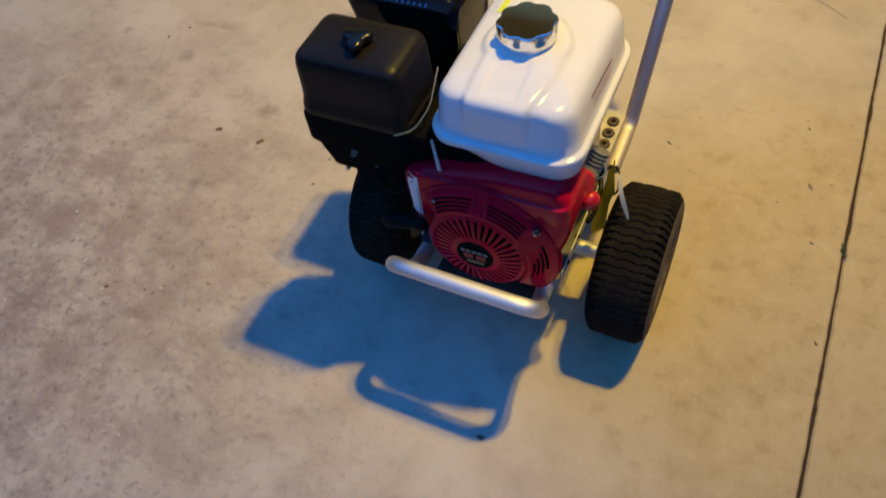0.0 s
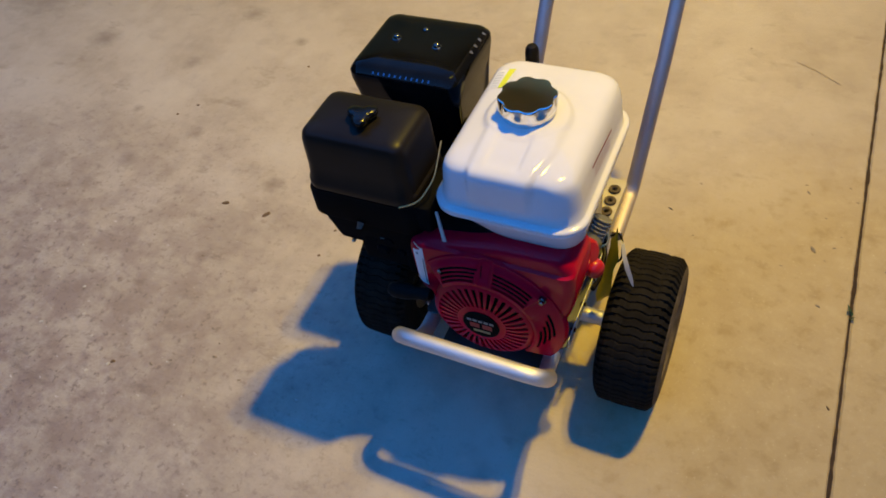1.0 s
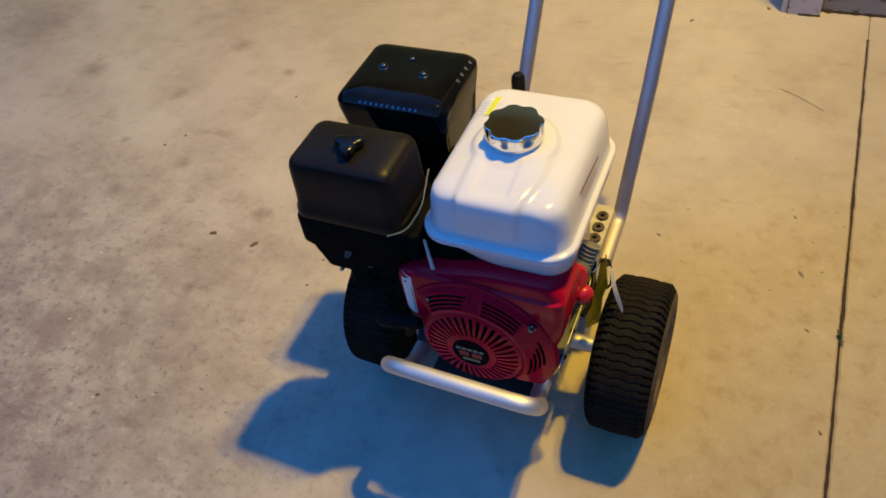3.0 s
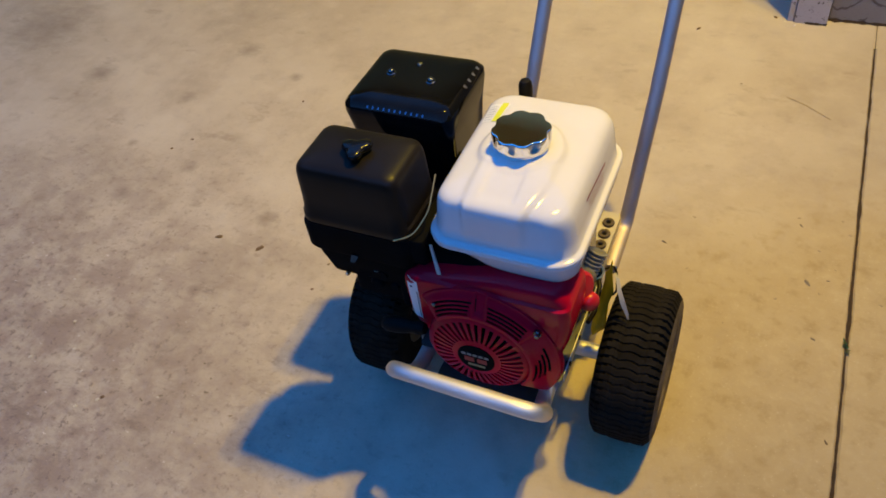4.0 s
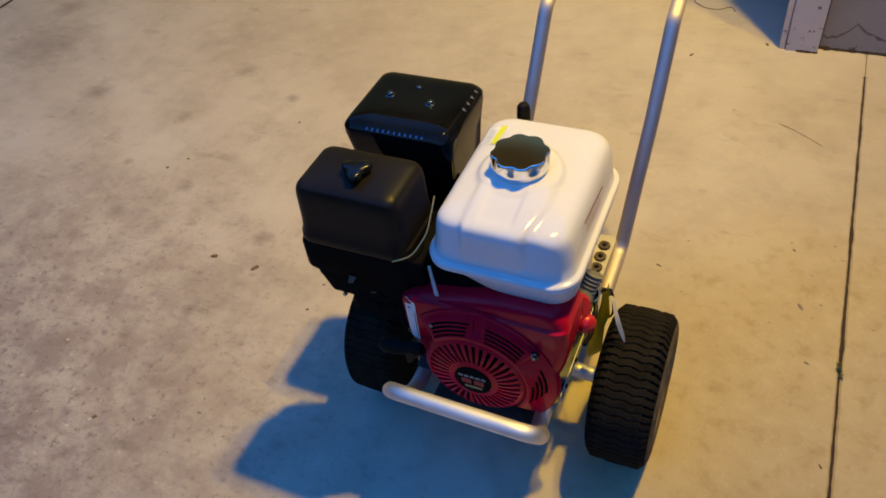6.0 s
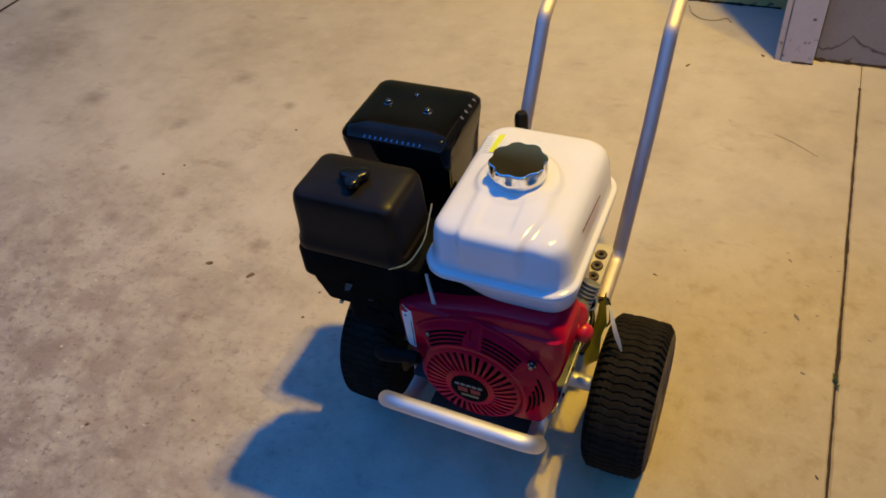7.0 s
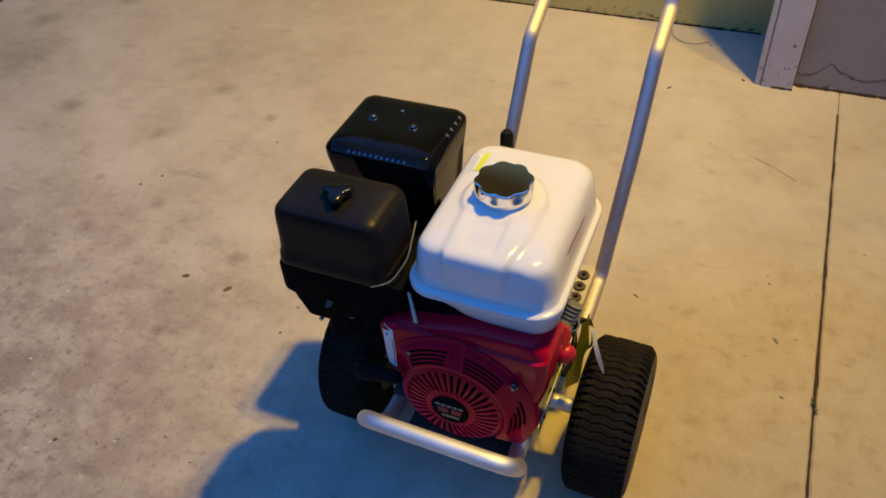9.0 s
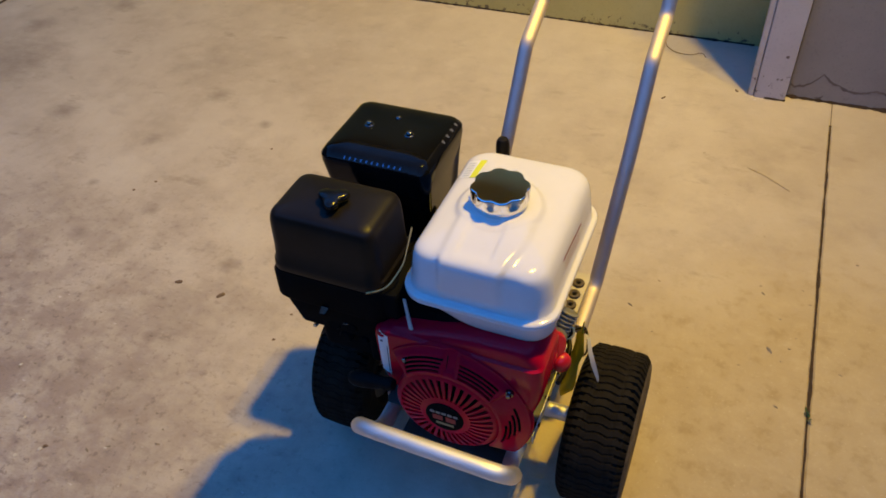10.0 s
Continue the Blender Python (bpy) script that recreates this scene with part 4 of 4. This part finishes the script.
lab = part("serial_label", drape(RED_TREE, [(-0.1140, -0.2, 0.504), (-0.0935, -0.2, 0.500), (-0.0945, -0.2, 0.397), (-0.1135, -0.2, 0.402)], (0, 1, 0), 0.0007), DECAL, shroud, "white label with unreadable print")
part("print_line", drape(RED_TREE, [(-0.0975, -0.2, 0.474), (-0.0957, -0.2, 0.474), (-0.0960, -0.2, 0.404), (-0.0978, -0.2, 0.404)], (0, 1, 0), 0.0014, 2, 6), INK, lab)
part("print_line", drape(RED_TREE, [(-0.1085, -0.2, 0.488), (-0.1040, -0.2, 0.488), (-0.1040, -0.2, 0.483), (-0.1085, -0.2, 0.483)], (0, 1, 0), 0.0014, 2, 2), INK, lab)
part("starter_grip", turn_to(lathe([(0.002, 0), (0.011, 0.003), (0.0155, 0.012), (0.0165, 0.030), (0.0145, 0.055), (0.0115, 0.075), (0.0135, 0.090), (0.010, 0.098)], 20), (1, -0.05, 0.24), (-0.178, -0.205, 0.369)), GRIP, washer, "black moulded starter grip")
part("throttle_link", flat_piece([(-0.0660, -0.167, 0.583), (-0.0615, -0.167, 0.583), (-0.0455, -0.181, 0.528), (-0.0525, -0.181, 0.528)], 0.003, (0, -1, 0)), FILM, washer, "bright flat steel throttle link")
sw = part("engine_switch", turn_to(lathe([(0.004, 0), (0.016, 0.001), (0.0185, 0.004), (0.0190, 0.014), (0.0175, 0.020), (0.013, 0.025), (0.006, 0.0275), (0.001, 0.028)], 28), (0.80, -0.55, 0.20), (0.184, -0.072, 0.421)), RED_PLASTIC, washer, "bright red plastic switch knob")
part("switch_collar", turn_to(lathe([(0.017, -0.012), (0.0205, -0.009), (0.0205, -0.001), (0.017, 0.001)], 28), (0.80, -0.55, 0.20), (0.184, -0.072, 0.421)), SATIN, sw)
part("switch_box", turn_to(lathe([(0.026, -0.05), (0.030, -0.045), (0.030, -0.010), (0.025, -0.004), (0.010, -0.002)], 24), (0.80, -0.50, 0.30), (0.186, -0.085, 0.462)), RED_PLASTIC, sw)

GREY_PLASTIC = surface("pale_grey_plastic", (0.17, 0.165, 0.155), 0.45, vary=0.1)

# pump, gauge, nozzles and loose bits behind the engine
pump = part("pump", soft_box(-0.02, 0.110, 0.16, 0.29, 0.262, 0.40, 0.03, 0.012), CAST, washer, "cast pump body with ribs")
for i in range(4):
    part("pump_rib", soft_box(-0.026, 0.116, 0.17 + i * 0.03, 0.176 + i * 0.03, 0.264, 0.41, 0.02, 0.004), CAST, pump)
part("unloader_body", rod((-0.016, 0.205, 0.39), (-0.016, 0.205, 0.61), 0.014, 18), BRASS, pump)
part("unloader_knob", turn_to(lathe([(0.012, 0), (0.0135, 0.004), (0.0135, 0.060), (0.0125, 0.070), (0.009, 0.0755), (0.002, 0.077)], 24), (0, 0, 1), (-0.016, 0.203, 0.604)), SATIN, pump, "black cylindrical unloader knob")
part("pressure_gauge", turn_to(lathe([(0.018, 0), (0.022, 0.003), (0.022, 0.020), (0.019, 0.026), (0.010, 0.029), (0.002, 0.030)], 28), (0.1, -0.1, 1), (0.066, 0.197, 0.608)), GREY_PLASTIC, pump, "small grey domed gauge behind the tank")
part("gauge_stem", rod((0.066, 0.202, 0.39), (0.066, 0.199, 0.612), 0.007, 12), BRASS, pump)
panel = part("nozzle_panel", flat_piece([(0.118, 0.115, 0.296), (0.1675, 0.115, 0.296), (0.1675, 0.285, 0.296), (0.118, 0.285, 0.296)], 0.004, (0, 0, 1)), PLATE, washer, "aluminium panel that holds the spray nozzles")
part("panel_fold", loft([[(x, y, z) for x, z in ((0.1678, 0.266), (0.1678, 0.3005), (0.1693, 0.3025), (0.1708, 0.3005), (0.1708, 0.266))] for y in (0.112, 0.288)]), PLATE, panel)
for x, y, z in ((0.189, 0.248, 0.272), (0.189, 0.150, 0.262)):
    part("panel_bolt", turn_to(lathe([(0.0050, 0), (0.0050, 0.002), (0.003, 0.004), (0.001, 0.0045)], 10), (0.7, 0, 0.7), (x, y, z + 0.0080)), STEEL, panel)
for y in (0.248, 0.212, 0.178, 0.142):
    part("rubber_grommet", turn_to(lathe([(0.0055, 0.0), (0.0055, 0.005), (0.0085, 0.0075), (0.0125, 0.006), (0.0135, 0.003), (0.0125, 0)], 24, False), (0, 0, 1), (0.148, y, 0.300)), LIT_DUSTY, panel, "black rubber grommet")
    part("spray_nozzle", rod((0.148, y, 0.278), (0.148, y, 0.3015), 0.0056, 12), MATT, panel)
part("fuel_filter_elbow", tube([(0.135, -0.075, 0.495), (0.150, -0.035, 0.440), (0.156, 0.000, 0.395), (0.160, 0.030, 0.362)], 0.019, 0.03, 18), GREY_PLASTIC, washer, "pale grey plastic elbow under the tank")
CLEAR = surface("cloudy_hose_plastic", (0.30, 0.285, 0.25), 0.25, vary=0.15, relief=0.0)


def along_hose(k, r):
    """A ring round the ribbed hose, k from its top to its foot."""
    a, b = Vector((0.171, 0.068, 0.402)), Vector((0.156, 0.038, 0.352))
    return turn_to(lathe([(r - 0.003, 0), (r, 0.0012), (r, 0.0030), (r - 0.003, 0.0042)], 24, False), b - a, a.lerp(b, k))


hose = part("ribbed_hose", rod((0.171, 0.068, 0.402), (0.156, 0.038, 0.352), 0.0172, 20), GREY_PLASTIC, washer, "cloudy ribbed hose behind the tank")
for k in range(7):
    part("hose_rib", along_hose(k / 7, 0.0200), CLEAR, hose)
part("hose_end", turn_to(lathe([(0.010, -0.03), (0.015, -0.03), (0.0165, -0.004), (0.0165, 0.0), (0.013, 0.001), (0.012, -0.02), (0.002, -0.021)], 24, False), (0.35, -0.55, 0.75), (0.170, 0.055, 0.355)), SATIN, washer, "black hose end with a brass rim")
part("hose_rim", turn_to(lathe([(0.0135, 0), (0.0175, 0.0005), (0.0175, 0.003), (0.0135, 0.003)], 24, False), (0.35, -0.55, 0.75), (0.170, 0.055, 0.355)), BRASS, washer)
part("throttle_strap", tube([(0.172, 0.065, 0.345), (0.186, 0.030, 0.340), (0.190, -0.02, 0.322), (0.186, -0.055, 0.330)], 0.005, 0.03, 10), SATIN, washer, "short black hose")
part("tag_loop", tube([(0.184, 0.085, 0.335), (0.204, 0.070, 0.365), (0.216, 0.045, 0.372), (0.222, 0.02, 0.350), (0.214, 0.022, 0.335)], 0.0022, 0.02, 8), SATIN, washer, "black tie loop")


def ribbon(path, width, thick, across):
    across = Vector(across).normalized()
    rows = []
    for (p, w, tw) in path:
        p = Vector(p)
        ac = (across + Vector((0, 0, tw))).normalized() * width * w / 2
        rows.append([p - ac, p + ac, p + ac + Vector((0, -thick, thick)), p - ac + Vector((0, -thick, thick))])
    return loft(rows)


part("tie_tail", ribbon([((0.2125, 0.040, 0.380), 0.6, 0), ((0.222, 0.020, 0.392), 0.8, 0.1), ((0.232, -0.005, 0.385), 1.0, 0.3), ((0.243, -0.018, 0.366), 1.2, 0.4), ((0.254, -0.026, 0.345), 0.8, 0.5), ((0.258, -0.030, 0.336), 0.25, 0.5)], 0.0078, 0.001, (1, 0.3, 0)), FILM, washer, "pale plastic tie tail")
def hang_tag():
    """A limp plastic tag that hangs from the tie, curled towards its lower tip."""
    rows = []
    for z, x0, x1, y0, y1 in ((0.436, 0.2090, 0.2105, 0.020, 0.020), (0.405, 0.2045, 0.2125, 0.024, 0.016), (0.388, 0.1960, 0.2150, 0.030, 0.012), (0.363, 0.1950, 0.2190, 0.030, 0.006), (0.335, 0.1915, 0.2120, 0.026, -0.002),
                              (0.308, 0.1880, 0.2115, 0.022, -0.006), (0.279, 0.1830, 0.2110, 0.016, -0.006), (0.252, 0.1785, 0.2070, 0.012, -0.002), (0.232, 0.1765, 0.1960, 0.008, 0.004), (0.212, 0.1790, 0.1840, 0.008, 0.008)):
        m = ((x0 + x1) / 2, (y0 + y1) / 2 - 0.004)
        rows.append([(x0, y0, z), (*m, z), (x1, y1, z), (x1, y1 + 0.0012, z), (m[0], m[1] + 0.0012, z), (x0, y0 + 0.0012, z)])
    return loft(rows)


part("hang_tag", hang_tag(), TAG, washer, "limp yellow plastic hang tag", angle=60)


# ---- litter on the concrete ----
def leaf_bit(x, y, size, turn, material, label, name="dry_leaf", slim=0.55):
    rng = random.Random(int(x * 1000) * 7 + int(y * 1000))
    bm = bmesh.new()
    top = []
    for i in range(9):
        a = 2 * math.pi * i / 9
        r = size * (0.75 + 0.4 * rng.random())
        u, v = r * math.cos(a), r * slim * math.sin(a)
        c, s = math.cos(turn), math.sin(turn)
        top.append((x + u * c - v * s, y + u * s + v * c, 0.001 + 0.25 * size * rng.random()))
    low = [bm.verts.new((p[0], p[1], 0.0003)) for p in top]
    up = [bm.verts.new(p) for p in top]
    bridge(bm, low, up)
    mid = bm.verts.new((x, y, 0.001 + size * 0.35))
    for i in range(9):
        bm.faces.new((up[i], up[(i + 1) % 9], mid))
    return tagged(part(name, bm, material), label, "debris", "litter on the concrete")


for x, y, s, a, k in ((-0.980, 0.173, 0.012, 0.4, 0.6), (-0.833, 0.168, 0.014, 0.9, 0.5), (0.596, 0.479, 0.011, 2.2, 0.4), (0.088, -0.420, 0.008, 0.3, 0.8), (0.625, 0.307, 0.007, 2.6, 0.4),
                      (-0.605, 0.078, 0.005, 0.2, 0.8), (-0.606, 0.173, 0.004, 0.2, 0.8), (0.131, 1.583, 0.012, 1.0, 0.35), (0.563, 0.677, 0.006, 2.4, 0.3), (0.372, 1.712, 0.011, 2.3, 0.4),
                      (-1.078, 0.835, 0.005, 0.1, 0.9), (-1.392, 0.484, 0.005, 0.2, 0.9), (-1.350, 0.545, 0.005, 0.2, 0.9), (0.239, 0.518, 0.009, 2.6, 0.15), (0.792, 0.874, 0.004, 0.4, 0.8), (0.675, 0.04, 0.007, 2.2, 0.3), (-0.940, -0.396, 0.007, 0.6, 0.6)):
    leaf_bit(x, y, s, a, CRUST if 0.2 < x < 0.8 and 0.25 < y < 0.9 else LEAF, "small curled dry brown leaf lying on the concrete", slim=k)
for x, y, s in ((-1.186, -0.224, 0.005), (-0.948, -0.406, 0.006), (-0.802, -0.349, 0.004), (-1.30, -0.10, 0.004), (-1.05, -0.35, 0.004), (-1.12, -0.30, 0.005), (-0.99, -0.44, 0.005), (-1.22, -0.36, 0.006), (0.405, 1.690, 0.008), (0.440, 1.672, 0.006), (0.418, 1.663, 0.005), (0.462, 1.680, 0.005)):
    leaf_bit(x, y, s, 0.5, PALE_STONE, "small pale stone chip on the concrete", "stone_chip", 0.8)


def fleck(x, y, size, seed):
    """A thin ragged crust of dirt, drawn out across the drive."""
    rng = random.Random(seed)
    bm = bmesh.new()
    turn = rng.uniform(-0.6, 0.5)
    ring = []
    for i in range(11):
        t = 2 * math.pi * i / 11
        r = size * (0.55 + 0.7 * rng.random())
        u, v = r * math.cos(t), 0.45 * r * math.sin(t)
        ring.append((x + u * math.cos(turn) - v * math.sin(turn), y + u * math.sin(turn) + v * math.cos(turn), 0.0004))
    top = [bm.verts.new((x + (p[0] - x) * 0.7, y + (p[1] - y) * 0.7, 0.0012)) for p in ring]
    low = [bm.verts.new(p) for p in ring]
    bridge(bm, low, top)
    bm.faces.new(top)
    return bm


FLECKS = [(0.321, 1.283, 0.006), (0.295, 0.634, 0.006), (0.555, 0.705, 0.006), (0.613, 0.596, 0.006), (0.661, 0.722, 0.005), (0.642, 0.499, 0.006), (0.531, 0.405, 0.005), (0.655, 0.541, 0.004), (0.761, 0.455, 0.006), (0.237, 0.518, 0.005), (0.415, 1.078, 0.003), (0.544, 0.915, 0.003), (0.681, 0.674, 0.005), (0.625, 0.451, 0.004), (0.426, 0.292, 0.003), (0.313, 0.442, 0.004), (-0.748, -0.225, 0.007), (-0.924, -0.024, 0.008), (-0.705, -0.258, 0.006), (-0.693, -0.297, 0.01), (-0.798, -0.343, 0.008), (-0.839, -0.369, 0.009), (-0.757, -0.386, 0.004), (-0.596, -0.333, 0.007), (-1.165, -0.011, 0.003), (-1.114, -0.001, 0.005), (-0.834, -0.064, 0.005), (-1.094, -0.092, 0.004), (-0.945, -0.405, 0.006), (-1.153, -0.208, 0.007), (-1.058, -0.302, 0.006), (-0.963, -0.315, 0.007), (-1.184, -0.23, 0.008)]
tagged(part("dirt_flecks", join(*[fleck(x, y, s * 0.8, i) for i, (x, y, s) in enumerate(FLECKS)]), CRUST), "thin brown flecks of dirt dried on the concrete", "dirt", kind="stuff")


def stem(points, r, label, material, name="straw", category="debris"):
    return tagged(part(name, tube(points, r, 0.05, 8), material), label, category)


stem([(0.463, 1.242, 0.0016), (0.52, 1.21, 0.004), (0.596, 1.157, 0.0010)], 0.0008, "thin dry straw lying on the concrete", STRAW)
stem([(0.055, 2.03, 0.003), (0.075, 1.97, 0.003), (0.115, 1.930, 0.003), (0.170, 1.926, 0.003), (0.215, 1.962, 0.003), (0.232, 1.925, 0.003)], 0.0011, "thin dark cord lying on the ground by the wall", LEAF, "cord", "cord")


def weed(x, y, seed):
    rng = random.Random(seed)
    bm = bmesh.new()
    for i in range(14):
        a, h, w = rng.random() * 6.28, 0.005 + 0.009 * rng.random(), 0.0022
        p = Vector((x + rng.uniform(-0.004, 0.004), y + rng.uniform(-0.016, 0.016), -0.004))
        d = Vector((math.cos(a), math.sin(a), 1.1)) * h
        s = Vector((-math.sin(a), math.cos(a), 0)) * w
        v = [bm.verts.new(q) for q in (p - s * 0.5, p + s * 0.5, p + d * 0.6 + s, p + d, p + d * 0.6 - s)]
        bm.faces.new(v)
    return tagged(part("weed", bm, WEED, smooth=False), "tiny green weed growing from the slab joint", "weed")


weed(0.696, 0.304, 3)
